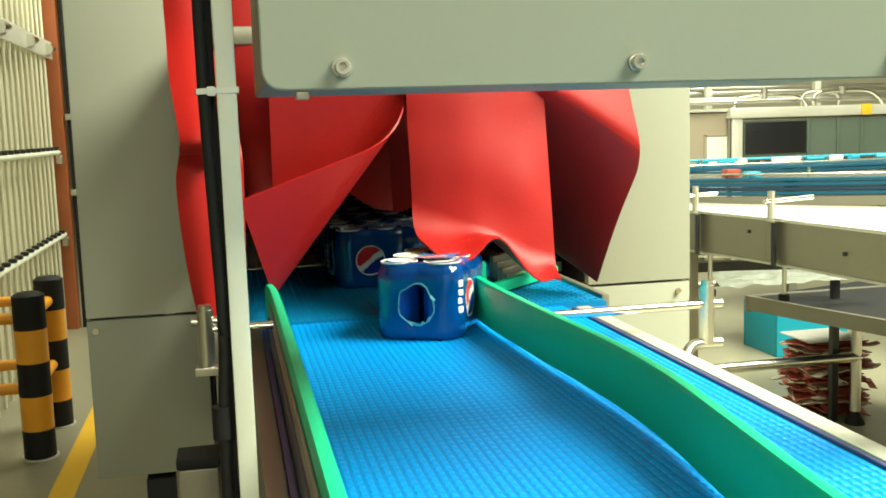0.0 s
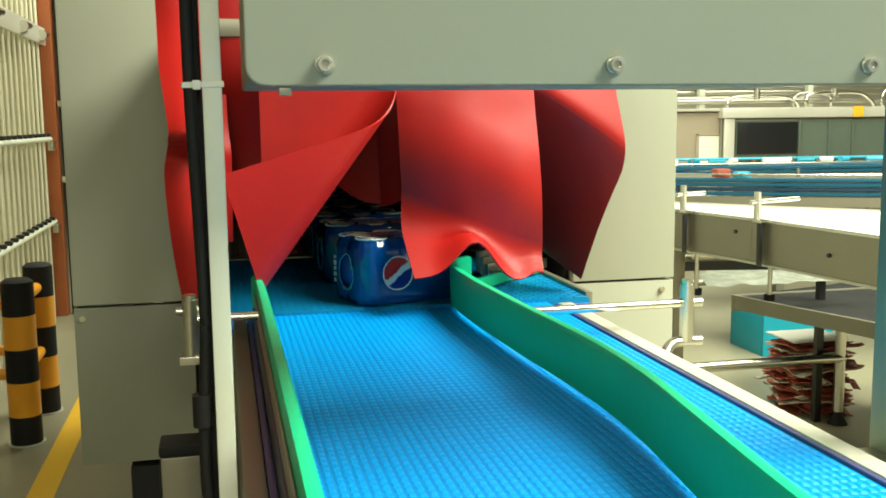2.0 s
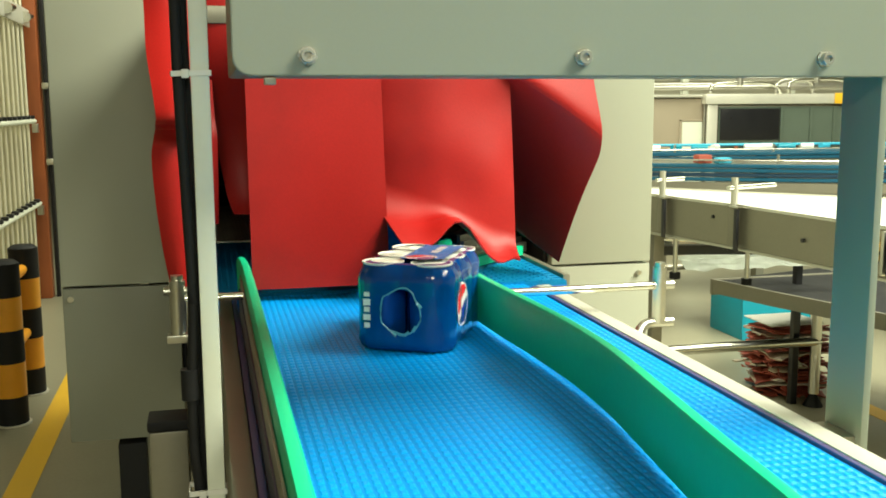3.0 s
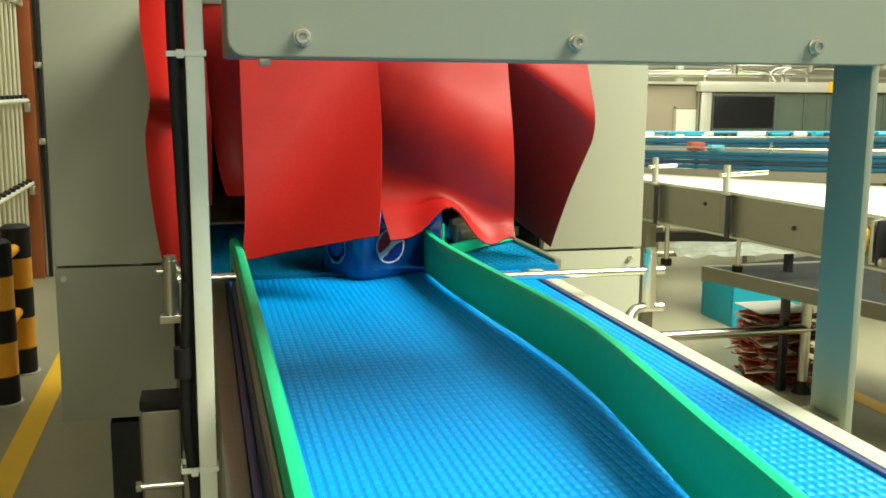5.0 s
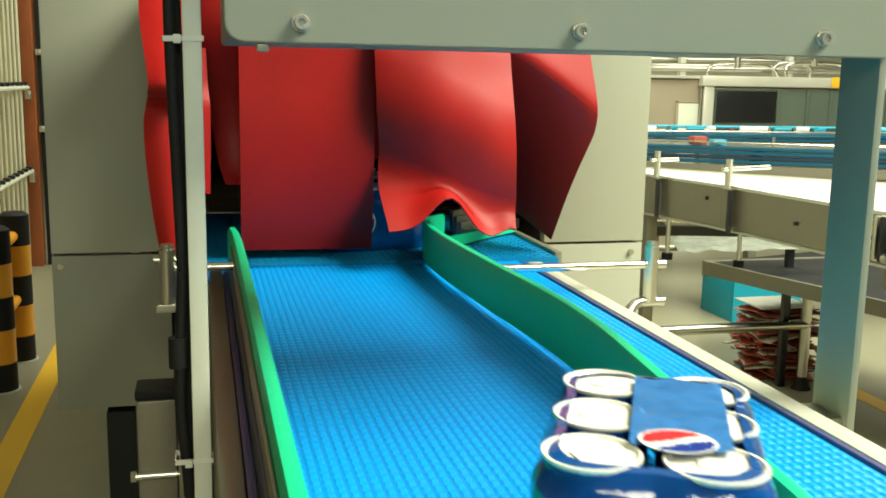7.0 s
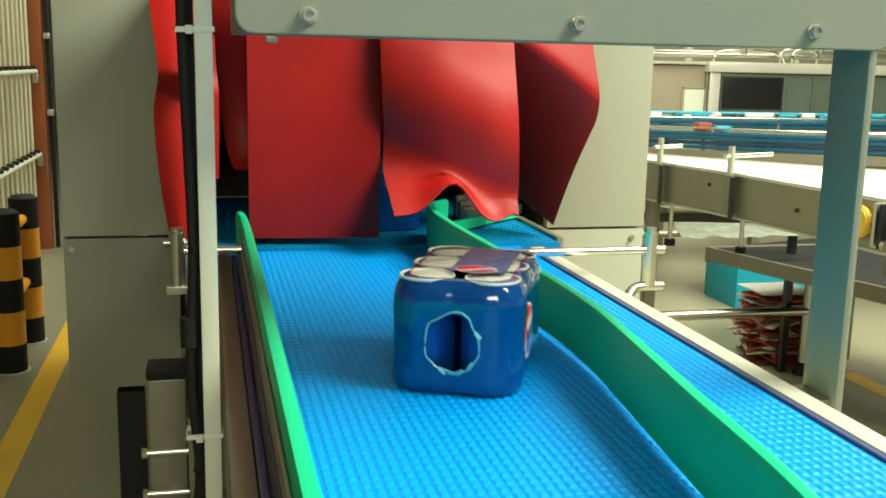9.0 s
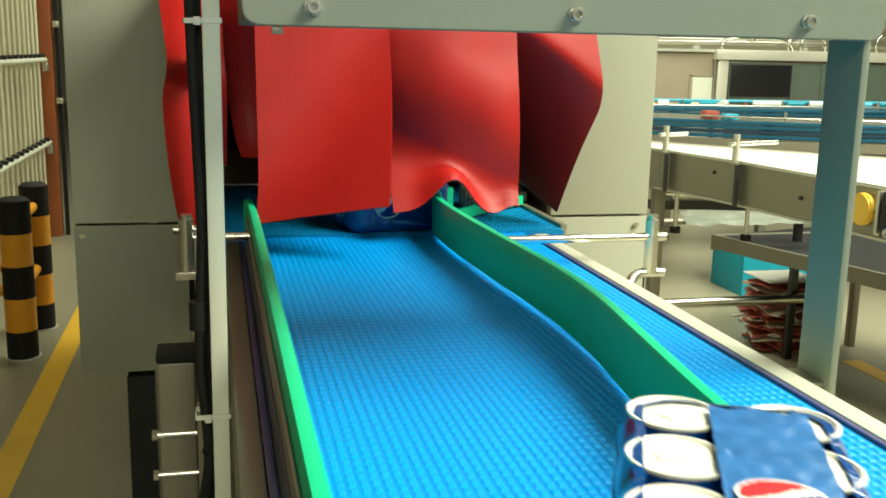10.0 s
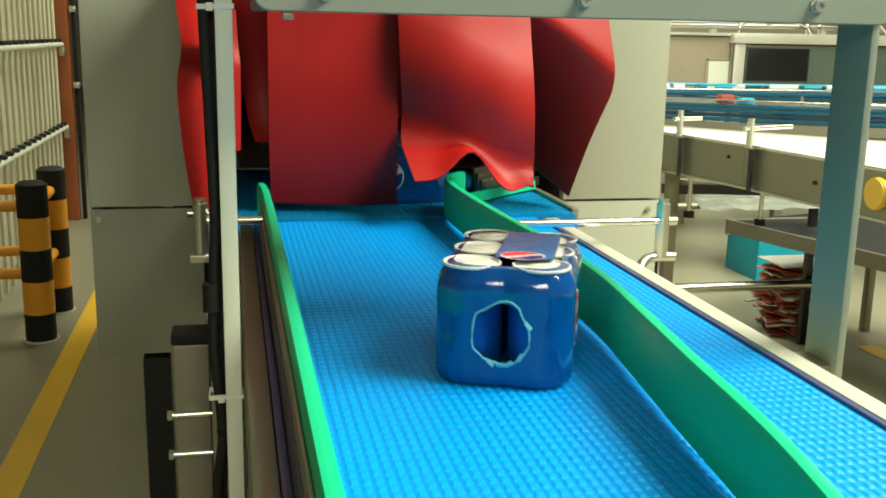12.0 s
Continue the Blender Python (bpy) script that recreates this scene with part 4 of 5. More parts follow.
# ---- the line beyond ----
def clamp(parent, x, y, z, turn, arm):
    bm = rod(bmesh.new(), (x, y, z), (x, y, z + 0.085), 0.011, 14)
    part("clamp_post", bm, M_STEEL, parent)
    d = Vector((math.cos(turn), math.sin(turn), 0))
    a, b = Vector((x, y, z + 0.055)) - d * 0.03, Vector((x, y, z + 0.055)) + d * arm
    part("clamp_rod", rod(bmesh.new(), a, b, 0.007, 12), M_CHROME, parent)
    part("joint", box(bmesh.new(), x - 0.014, x - 0.004, y - 0.040, y - 0.024, z - 0.135, z - 0.008, 0.001), M_BLACKPANEL, parent, "dark panel joint")
    part("clamp_foot", box(bmesh.new(), x - 0.016, x + 0.016, y - 0.045, y + 0.014, z - 0.005, z + 0.003, 0.002), M_CHROME, parent)
    part("clamp_bracket", box(bmesh.new(), x - 0.012, x + 0.03, y - 0.02, y + 0.012, z - 0.12, z - 0.006, 0.003), M_STEEL_DULL, parent)


def steel_line():
    c = thing("slat_conveyor", "stainless steel conveyor with a pale flat top and guide clamps", "conveyor")
    edge = smooth_path([(1.74, 1.3, 0), (1.69, 1.85, 0), (1.633, 2.285, 0), (1.578, 2.70, 0), (1.530, 2.93, 0), (1.46, 3.25, 0)], 6)
    far = smooth_path([(3.3, 2.2, 0), (2.7, 2.5, 0), (2.3, 2.76, 0), (2.0, 3.03, 0), (1.80, 3.25, 0), (1.60, 3.48, 0)], 6)
    part("side_panel", sweep(bmesh.new(), edge, [(-0.006, 0.846), (0.006, 0.846), (0.006, 0.969), (-0.006, 0.969)]), M_STEEL_DULL, c, "dull steel side panel")
    part("top_lip", sweep(bmesh.new(), edge, [(-0.004, 0.9695), (0.016, 0.9695), (0.016, 0.975), (-0.004, 0.975)]), M_CHROME, c, "bright folded lip")
    bm = bmesh.new()
    rows = [[bm.verts.new(p + Vector((dx, 0, z))) for p in line] for line, dx, z in ((edge, 0.017, 0.966), (far, 0, 0.966), (far, 0, 0.950), (edge, 0.017, 0.950))]
    for j in range(4):
        for i in range(len(edge) - 1):
            bm.faces.new((rows[j][i], rows[j][i + 1], rows[(j + 1) % 4][i + 1], rows[(j + 1) % 4][i]))
    bmesh.ops.recalc_face_normals(bm, faces=bm.faces)
    part("top_plate", bm, M_WHITE, c, "pale slat top")
    part("far_lip", sweep(bmesh.new(), far, [(-0.012, 0.846), (0.0, 0.846), (0.0, 0.972), (-0.012, 0.972)]), M_STEEL, c)
    for k, arm in ((1.40, 0.2), (1.95, 0.14), (2.68, 0.19), (3.02, 0.10)):
        i = min(range(len(edge)), key=lambda q: abs(edge[q].y - k))
        clamp(c, edge[i].x - 0.012, edge[i].y, 0.975, 0.35, arm)
    for y, x in ((1.32, 1.76), (3.15, 1.52)):
        part("leg", box(bmesh.new(), x, x + 0.04, y, y + 0.04, 0.0, 0.846, 0.003), M_STEEL_DULL, c)
        part("leg", box(bmesh.new(), 2.9 if y < 2 else x - 0.1, 2.94 if y < 2 else x - 0.06, y + 1.1 if y < 2 else y, y + 1.14 if y < 2 else y + 0.04, 0.0, 0.95 if y < 2 else 0.846, 0.003), M_STEEL_DULL, c)
    for x, y, z in ((1.617, 2.40, 0.905), (1.560, 2.80, 0.930), (1.650, 2.12, 0.91)):
        part("panel_bolt", rod(bmesh.new(), (x - 0.012, y, z), (x + 0.004, y, z), 0.006, 10), M_BLACKPANEL, c)
    part("lower_lip", sweep(bmesh.new(), edge, [(-0.010, 0.838), (0.010, 0.838), (0.010, 0.8455), (-0.010, 0.8455)]), M_STEEL, c, "folded lower edge")
    part("motor_bracket", box(bmesh.new(), 1.74, 1.86, 2.16, 2.19, 0.76, 0.94, 0.006), M_STEEL_DULL, c)


steel_line()


def blue_line():
    c = thing("bottle_conveyor", "wide blue bottle conveyor with steel guide rails", "conveyor", group="conveyors beyond")
    for y0, z, deep in ((4.70, 0.945, 0.10), (6.0, 0.950, 0.05)):
        path = smooth_path([(1.9, y0 + 0.80, 0), (2.4, y0 + 0.55, 0), (2.9, y0 + 0.27, 0), (3.45, y0, 0), (4.3, y0 - 0.20, 0), (5.2, y0 - 0.22, 0), (7.5, y0, 0)] if y0 < 5 else [(1.9, y0 + 0.35, 0), (2.6, y0 + 0.2, 0), (3.3, y0 + 0.1, 0), (4.2, y0, 0), (5.2, y0 - 0.02, 0), (7.5, y0 + 0.2, 0)], 6)
        steps = 4 if y0 < 5 else 2
        for k in range(steps):
            za, zb = z - deep * (k + 1) / steps, z - deep * k / steps
            part("side_band", sweep(bmesh.new(), path, [(-0.012, za + 0.002), (0.004, za + 0.002), (0.010, za + 0.006), (0.010, zb - 0.005), (0.004, zb - 0.001), (-0.012, zb - 0.001)]), M_BLUE_FAR if k != 2 else M_BLUE_DEEP, c, "blue plastic side band")
        part("lower_beam", sweep(bmesh.new(), path, [(-0.02, z - deep - 0.055), (0.03, z - deep - 0.055), (0.03, z - deep - 0.003), (-0.02, z - deep - 0.003)]), M_STEEL_DULL, c)
        part("deck", sweep(bmesh.new(), path, [(-0.45, z - 0.01), (-0.014, z - 0.01), (-0.014, z + 0.002), (-0.45, z + 0.002)]), M_STEEL if y0 < 5 else M_BLUE_FAR, c, "pale chain deck" if y0 < 5 else "blue chain deck")
        for dz in (0.022,):
            part("guide_rail", tube(bmesh.new(), [p + Vector((0, -0.02, z + dz)) for p in path], 0.0055, 8), M_STEEL, c)
        if y0 > 5:
            part("guide_rail", tube(bmesh.new(), [p + Vector((0, 0.42, z + 0.035)) for p in path], 0.010, 8), M_CYAN, c, "cyan guide tube")
        for x in (2.4, 3.1, 3.8, 4.5, 5.4):
            y = min(path, key=lambda q: abs(q.x - x)).y
            part("rail_post", rod(bmesh.new(), (x, y + 0.02, z - 0.05), (x, y + 0.02, z + 0.055), 0.009, 10), M_STEEL, c)
            part("leg", box(bmesh.new(), x, x + 0.05, y + 0.2, y + 0.25, 0, z - 0.02), M_STEEL_DULL, c)
    rng = random.Random(5)
    for k in range(16):
        x = 2.5 + k * 0.17 + rng.uniform(-0.06, 0.06)
        z = 0.9525
        bm = rod(bmesh.new(), (x, 6.32, z), (x + rng.uniform(0.06, 0.12), 6.32 + rng.uniform(-0.05, 0.05), z), 0.022, 10)
        for v in bm.verts:
            v.co.z += 0.022
        piece("plastic_bottle", bm, rng.choice([M_CYAN, M_WHITE, M_CYAN, M_TEAL]), "small plastic bottle lying on the blue conveyor", "bottle", group="bottles on the conveyor")
    bm = box(bmesh.new(), 2.700, 2.785, 5.06, 5.13, 0.9475, 0.995, 0.008)
    piece("sensor_box", bm, M_CARD, "small red and blue sensor box on the conveyor edge", "sensor")
    bm = box(bmesh.new(), 2.795, 2.880, 5.01, 5.07, 0.9475, 0.980, 0.008)
    piece("sensor_cover", bm, M_CYAN, "small bright blue cover on the conveyor edge", "cover")


blue_line()


def filler():
    m = thing("filling_machine", "steel filling machine with a long window and flat roof", "machine")
    part("body", box(bmesh.new(), 4.335, 9.0, 8.02, 9.6, 0.0, 1.27, 0.01), M_STEEL_DULL, m)
    part("annex", box(bmesh.new(), 3.2, 4.33, 8.06, 9.6, 0.0, 1.33, 0.01), M_BEIGE, m, "beige side cabinet")
    part("annex_door", box(bmesh.new(), 4.12, 4.315, 8.046, 8.059, 0.2, 1.118, 0.004), M_POST, m, "pale narrow door")
    part("door_frame", box(bmesh.new(), 4.095, 4.117, 8.044, 8.059, 0.2, 1.14, 0.003), M_BEIGE, m)
    part("door_frame", box(bmesh.new(), 4.095, 4.318, 8.044, 8.059, 1.121, 1.14, 0.003), M_BEIGE, m)
    part("pipe", rod(bmesh.new(), (4.322, 8.03, 0.0), (4.322, 8.03, 1.33), 0.010, 10), M_STEEL, m, "slim upright pipe")
    for x in (5.06, 5.36, 5.60, 6.2, 6.9, 7.6):
        part("window_mullion", box(bmesh.new(), x, x + 0.022, 7.984, 7.999, 0.851, 1.249, 0.002), M_SMOKE, m)
    part("window_shelf", rod(bmesh.new(), (4.46, 7.95, 0.915), (8.6, 7.95, 0.915), 0.010, 10), M_CHROME, m, "bright rail along the window")
    part("roof", box(bmesh.new(), 4.305, 9.1, 7.97, 9.6, 1.275, 1.365, 0.008), M_PALE, m, "bright steel roof edge")
    part("roof", box(bmesh.new(), 3.15, 4.30, 8.02, 9.6, 1.335, 1.360, 0.006), M_PALE, m)
    part("corner_post", box(bmesh.new(), 4.335, 4.43, 7.99, 8.018, 0.0, 1.27, 0.004), M_PALE, m)
    part("window", box(bmesh.new(), 4.45, 8.6, 8.0, 8.018, 0.85, 1.25, 0.002), M_SMOKE, m, "grey-green window")
    part("window_panel", box(bmesh.new(), 4.46, 5.05, 7.985, 7.999, 0.955, 1.235, 0.002), M_BLACKPANEL, m, "black panel behind the glass")
    part("sill", box(bmesh.new(), 4.44, 8.6, 7.96, 8.0, 0.81, 0.85, 0.003), M_STEEL, m)
    part("sign", box(bmesh.new(), 5.59, 5.69, 7.955, 7.968, 1.275, 1.37, 0.002), M_SIGN, m, "small amber sign")
    for k in range(8):
        part("window_fitting", rod(bmesh.new(), (4.6 + k * 0.09, 7.95, 0.85), (4.6 + k * 0.09, 7.95, 0.93), 0.018, 8), M_CHROME if k % 3 else M_BROWN, m)
    # pipes over the roof
    p = thing("pipe_rack", "steel pipes running over the filling machine", "pipes")
    for k, (z, y) in enumerate(((1.45, 8.6), (1.51, 8.8), (1.56, 9.0), (1.42, 8.4))):
        part("pipe", tube(bmesh.new(), [(3.2, y, z), (5.0, y, z + 0.01), (8.5, y, z)], 0.022 + 0.006 * (k % 2), 10), M_STEEL, p)
    for k in range(5):
        x = 4.5 + 0.8 * k
        part("pipe", tube(bmesh.new(), smooth_path([(x, 8.25, 1.366), (x, 8.25, 1.42 + 0.03 * (k % 3)), (x + 0.08, 8.25, 1.46 + 0.03 * (k % 3)), (x + 0.55, 8.3, 1.47 + 0.03 * (k % 3)), (x + 0.7, 8.3, 1.43), (x + 0.75, 8.3, 1.366)], 5), 0.017, 10), M_CHROME, p)
        part("valve", rod(bmesh.new(), (x + 0.3, 8.27, 1.44 + 0.03 * (k % 3)), (x + 0.3, 8.27, 1.54), 0.03, 12), M_STEEL, p)
    for x in (3.3, 4.45, 5.6, 6.8, 8.0):
        part("support", box(bmesh.new(), x, x + 0.06, 8.7, 8.76, 1.366, 2.6, 0.004), M_POST, p)
    part("brace", tube(bmesh.new(), [(3.4, 8.5, 1.366), (3.65, 8.5, 1.50), (3.9, 8.5, 1.63)], 0.02, 10), M_STEEL, p)
    part("elbow", tube(bmesh.new(), smooth_path([(5.2, 8.3, 1.366), (5.2, 8.3, 1.45), (5.28, 8.3, 1.49), (5.5, 8.3, 1.49), (5.58, 8.3, 1.45), (5.58, 8.3, 1.366)], 5), 0.02, 10), M_STEEL, p)
    piece("back_screen", box(bmesh.new(), 2.2, 15.5, 11.5, 11.6, 0, 6.0), M_WALL, "pale wall beyond the filling machine", "wall", kind="structure")


filler()


def under_line():
    # low black belt on a steel stand
    t = thing("low_belt", "low black belt on a steel stand under the line", "conveyor")
    edge = [(2.58, 2.2, 0), (2.42, 2.75, 0), (2.29, 3.2, 0), (2.19, 3.5, 0), (2.11, 3.79, 0)]
    part("belt", sweep(bmesh.new(), edge, [(0.02, 0.50), (0.75, 0.50), (0.75, 0.525), (0.02, 0.525)]), M_BLACK, t, "black rubber belt")
    part("frame", sweep(bmesh.new(), edge, [(0.0, 0.47), (0.018, 0.47), (0.018, 0.53), (0.0, 0.53)]), M_STEEL_DULL, t)
    part("frame", box(bmesh.new(), 2.11, 2.86, 3.795, 3.815, 0.46, 0.53, 0.003), M_STEEL_DULL, t)
    for x, y in ((2.8, 3.74), (3.2, 2.3)):
        part("leg", box(bmesh.new(), x, x + 0.035, y, y + 0.035, 0.0, 0.50, 0.003), M_STEEL_DULL, t)
    part("leg", rod(bmesh.new(), (2.485, 3.58, 0.055), (2.485, 3.58, 0.50), 0.022, 16), M_STEEL, t, "round steel leg")
    part("foot", rod(bmesh.new(), (2.485, 3.58, 0.0), (2.485, 3.58, 0.055), 0.042, 16, 0.012), M_BLACK, t, "black levelling foot")
    part("tie_rod", tube(bmesh.new(), [(1.70, 3.50, 0.306), (2.1, 3.53, 0.298), (2.50, 3.58, 0.282)], 0.021, 14), M_CHROME, t, "bright steel tie rod")
    part("tie_rod_end", rod(bmesh.new(), (1.70, 3.50, 0.0), (1.70, 3.50, 0.33), 0.022, 14), M_STEEL_DULL, t)
    # crate
    b = thing("crate", "turquoise plastic crate standing on the floor", "crate")
    bm = bmesh.new()
    x0, x1, y0, y1, h = 2.80, 3.22, 4.70, 5.05, 0.26
    box(bm, x0, x1, y0, y0 + 0.015, 0.0, h, 0.004)
    box(bm, x0, x1, y1 - 0.015, y1, 0.0, h, 0.004)
    box(bm, x0, x0 + 0.015, y0 + 0.016, y1 - 0.016, 0.0, h, 0.004)
    box(bm, x1 - 0.015, x1, y0 + 0.016, y1 - 0.016, 0.0, h, 0.004)
    box(bm, x0 + 0.016, x1 - 0.016, y0 + 0.016, y1 - 0.016, 0.0, 0.012)
    part("shell", bm, M_TEAL, b)
    part("rim", box(bmesh.new(), x0 - 0.008, x1 + 0.008, y0 - 0.008, y0 - 0.0005, h - 0.03, h, 0.002), M_TEAL, b)
    # crumpled cartons
    rng = random.Random(11)
    s = thing("carton_stack", "untidy pile of red and brown flattened cartons on the floor", "carton pile")
    z = 0.0
    for k in range(26):
        h = rng.uniform(0.003, 0.006)
        bm = bmesh.new()
        na, nb = 12, 8
        wide, deep = rng.uniform(0.12, 0.17), rng.uniform(0.10, 0.14)
        vs = []
        for j in range(nb + 1):
            row = []
            for i in range(na + 1):
                u, w = 2 * i / na - 1, 2 * j / nb - 1
                rim = 1 + 0.14 * noise.noise(Vector((u * 3, w * 3, k * 2.3)))
                lift = 0.009 * noise.noise(Vector((u * 2.2, w * 2.2, k * 1.7))) + 0.022 * noise.noise(Vector((u * 1.4, k * 3.1, w))) * (abs(u) ** 3)
                row.append(bm.verts.new((u * wide * rim, w * deep * rim, 0.012 + lift)))
            vs.append(row)
        for j in range(nb):
            for i in range(na):
                if (i in (0, na - 1) or j in (0, nb - 1)) and rng.random() < 0.22:
                    continue
                bm.faces.new((vs[j][i], vs[j][i + 1], vs[j + 1][i + 1], vs[j + 1][i]))
        bmesh.ops.delete(bm, geom=[v for v in bm.verts if not v.link_faces], context="VERTS")
        bmesh.ops.solidify(bm, geom=bm.faces[:], thickness=h)
        c = part("carton", bm, M_CARD_PALE if k % 6 == 4 else M_CARD, s, smooth=False)
        c.matrix_basis = pose(2.495 + rng.uniform(-0.03, 0.03), 3.83 + rng.uniform(-0.02, 0.02), z, 0, 0, rng.uniform(-30, 30))
        z += 0.0118
    part("top_sheet", box(bmesh.new(), 2.36, 2.62, 3.72, 3.95, z + 0.012, z + 0.018, 0.002), M_WHITE, s, "white card sheet")
    for k in range(9):
        bm = box(bmesh.new(), -0.03, 0.03, -0.02, 0.02, 0, 0.002)
        scrap = part("torn_flap", bm, M_WHITE if k % 3 else M_CARD, s, "torn pale card edge" if k % 3 else "")
        scrap.matrix_basis = pose(2.495 + rng.uniform(-0.19, 0.17), 3.68 + rng.uniform(-0.01, 0.03), rng.uniform(0.06, z), rng.uniform(-50, 50), rng.uniform(-40, 40), rng.uniform(0, 90))
    part("strap", box(bmesh.new(), 2.56, 2.58, 3.675, 3.69, 0.02, z, 0.001), M_FILMROLL, s)
    # shrink film lying over the lower frame
    f = thing("film_web", "crumpled clear shrink film draped on a steel frame", "plastic film")
    bm = bmesh.new()
    n = 22
    vs = [[bm.verts.new((1.84 + 0.60 * i / n, 3.62 - 0.10 * j / n, 0.668 + 0.012 * noise.noise(Vector((i * 0.45, j * 0.3, 2))) - 0.045 * (j / n) ** 2)) for i in range(n + 1)] for j in range(n + 1)]
    for j in range(n):
        for i in range(n):
            bm.faces.new((vs[j][i], vs[j][i + 1], vs[j + 1][i + 1], vs[j + 1][i]))
    bmesh.ops.solidify(bm, geom=bm.faces[:], thickness=0.002)
    part("sheet", bm, M_FILMROLL, f, "crumpled clear film")
    bm = bmesh.new()
    vs = [[bm.verts.new((1.57 + 0.12 * i / n, 3.36 - 0.05 * j / n, 0.775 + 0.06 * (1 - i / n) + 0.016 * noise.noise(Vector((i * 0.3, j * 0.3, 7))) - 0.03 * j / n)) for i in range(n + 1)] for j in range(n + 1)]
    for j in range(n):
        for i in range(n):
            bm.faces.new((vs[j][i], vs[j][i + 1], vs[j + 1][i + 1], vs[j + 1][i]))
    bmesh.ops.solidify(bm, geom=bm.faces[:], thickness=0.002)
    part("film_end", bm, M_FILMROLL, f, "bunched end of the film")
    part("cross_bar", rod(bmesh.new(), (1.62, 3.55, 0.635), (2.45, 3.60, 0.635), 0.014, 12), M_STEEL_DULL, f)
    for x, y in ((1.66, 3.55), (2.40, 3.60)):
        part("stand", box(bmesh.new(), x, x + 0.03, y + 0.015, y + 0.045, 0.0, 0.62, 0.002), M_BLACKPANEL, f)
    # lower frame of the line, with hanging feet
    w = thing("lower_frame", "dark steel lower frame with hanging bolts under the line", "machine frame")
    part("rail", sweep(bmesh.new(), smooth_path([(1.55, 3.26, 0), (1.70, 3.25, 0), (1.83, 3.22, 0), (1.98, 3.18, 0)]), [(-0.02, 0.738), (0.02, 0.738), (0.02, 0.772), (-0.02, 0.772)]), M_BLACKPANEL, w, "dark rail")
    part("rail_top", sweep(bmesh.new(), smooth_path([(1.55, 3.25, 0.02), (1.70, 3.24, 0.01), (1.83, 3.21, 0), (1.98, 3.17, 0)]), [(-0.006, 0.775), (0.006, 0.775), (0.006, 0.781), (-0.006, 0.781)]), M_CHROME, w, "bright edge")
    for x, y, z0, z1 in ((1.858, 3.10, 0.665, 0.85), (1.578, 3.10, 0.70, 0.85)):
        part("hanging_bolt", rod(bmesh.new(), (x, y, z0), (x, y, z1), 0.008, 10), M_STEEL, w)
        part("knob", rod(bmesh.new(), (x, y, z0 - 0.022), (x, y, z0), 0.019, 12), M_BLACK, w, "black rubber foot")
    # roller beside the portal
    r = thing("yellow_roller", "yellow roller between steel brackets on the line", "roller")
    part("drum", rod(bmesh.new(), (1.625, 2.16, 0.912), (1.715, 2.16, 0.912), 0.040, 24), M_ROLL, r)
    part("drum_rib", rod(bmesh.new(), (1.630, 2.16, 0.912), (1.640, 2.16, 0.912), 0.043, 24), M_ROLL, r)
    part("bracket", box(bmesh.new(), 1.625, 1.715, 2.085, 2.100, 0.855, 0.970, 0.006), M_STEEL, r)
    part("bracket", box(bmesh.new(), 1.625, 1.715, 2.066, 2.076, 0.855, 0.970, 0.006), M_BLACKPANEL, r)
    part("bolt", rod(bmesh.new(), (1.64, 2.064, 0.865), (1.64, 2.050, 0.865), 0.014, 12), M_STEEL, r)


under_line()


# ---- what moves ----
SPEED = 0.62


def pack_rows(keys, last):
    """Rows of a pack; after the last key it rides on with the belt."""
    rows = [(t, pose(x, y, B + (0.0055 if y > 1.80 else 0.0008), 0, 0, r)) for t, x, y, r in keys]
    t, x, y, r = keys[-1]
    if last and t < 12:
        for k in range(1, 40):
            q = t + 0.4 * k
            if q >= 12:
                break
            rows.append((q, pose(x, y - SPEED * (q - t), B + 0.0008, 0, 0, r)))
        rows.append((12.0, pose(x, y - SPEED * (12 - t), B + 0.0008, 0, 0, r)))
    return rows


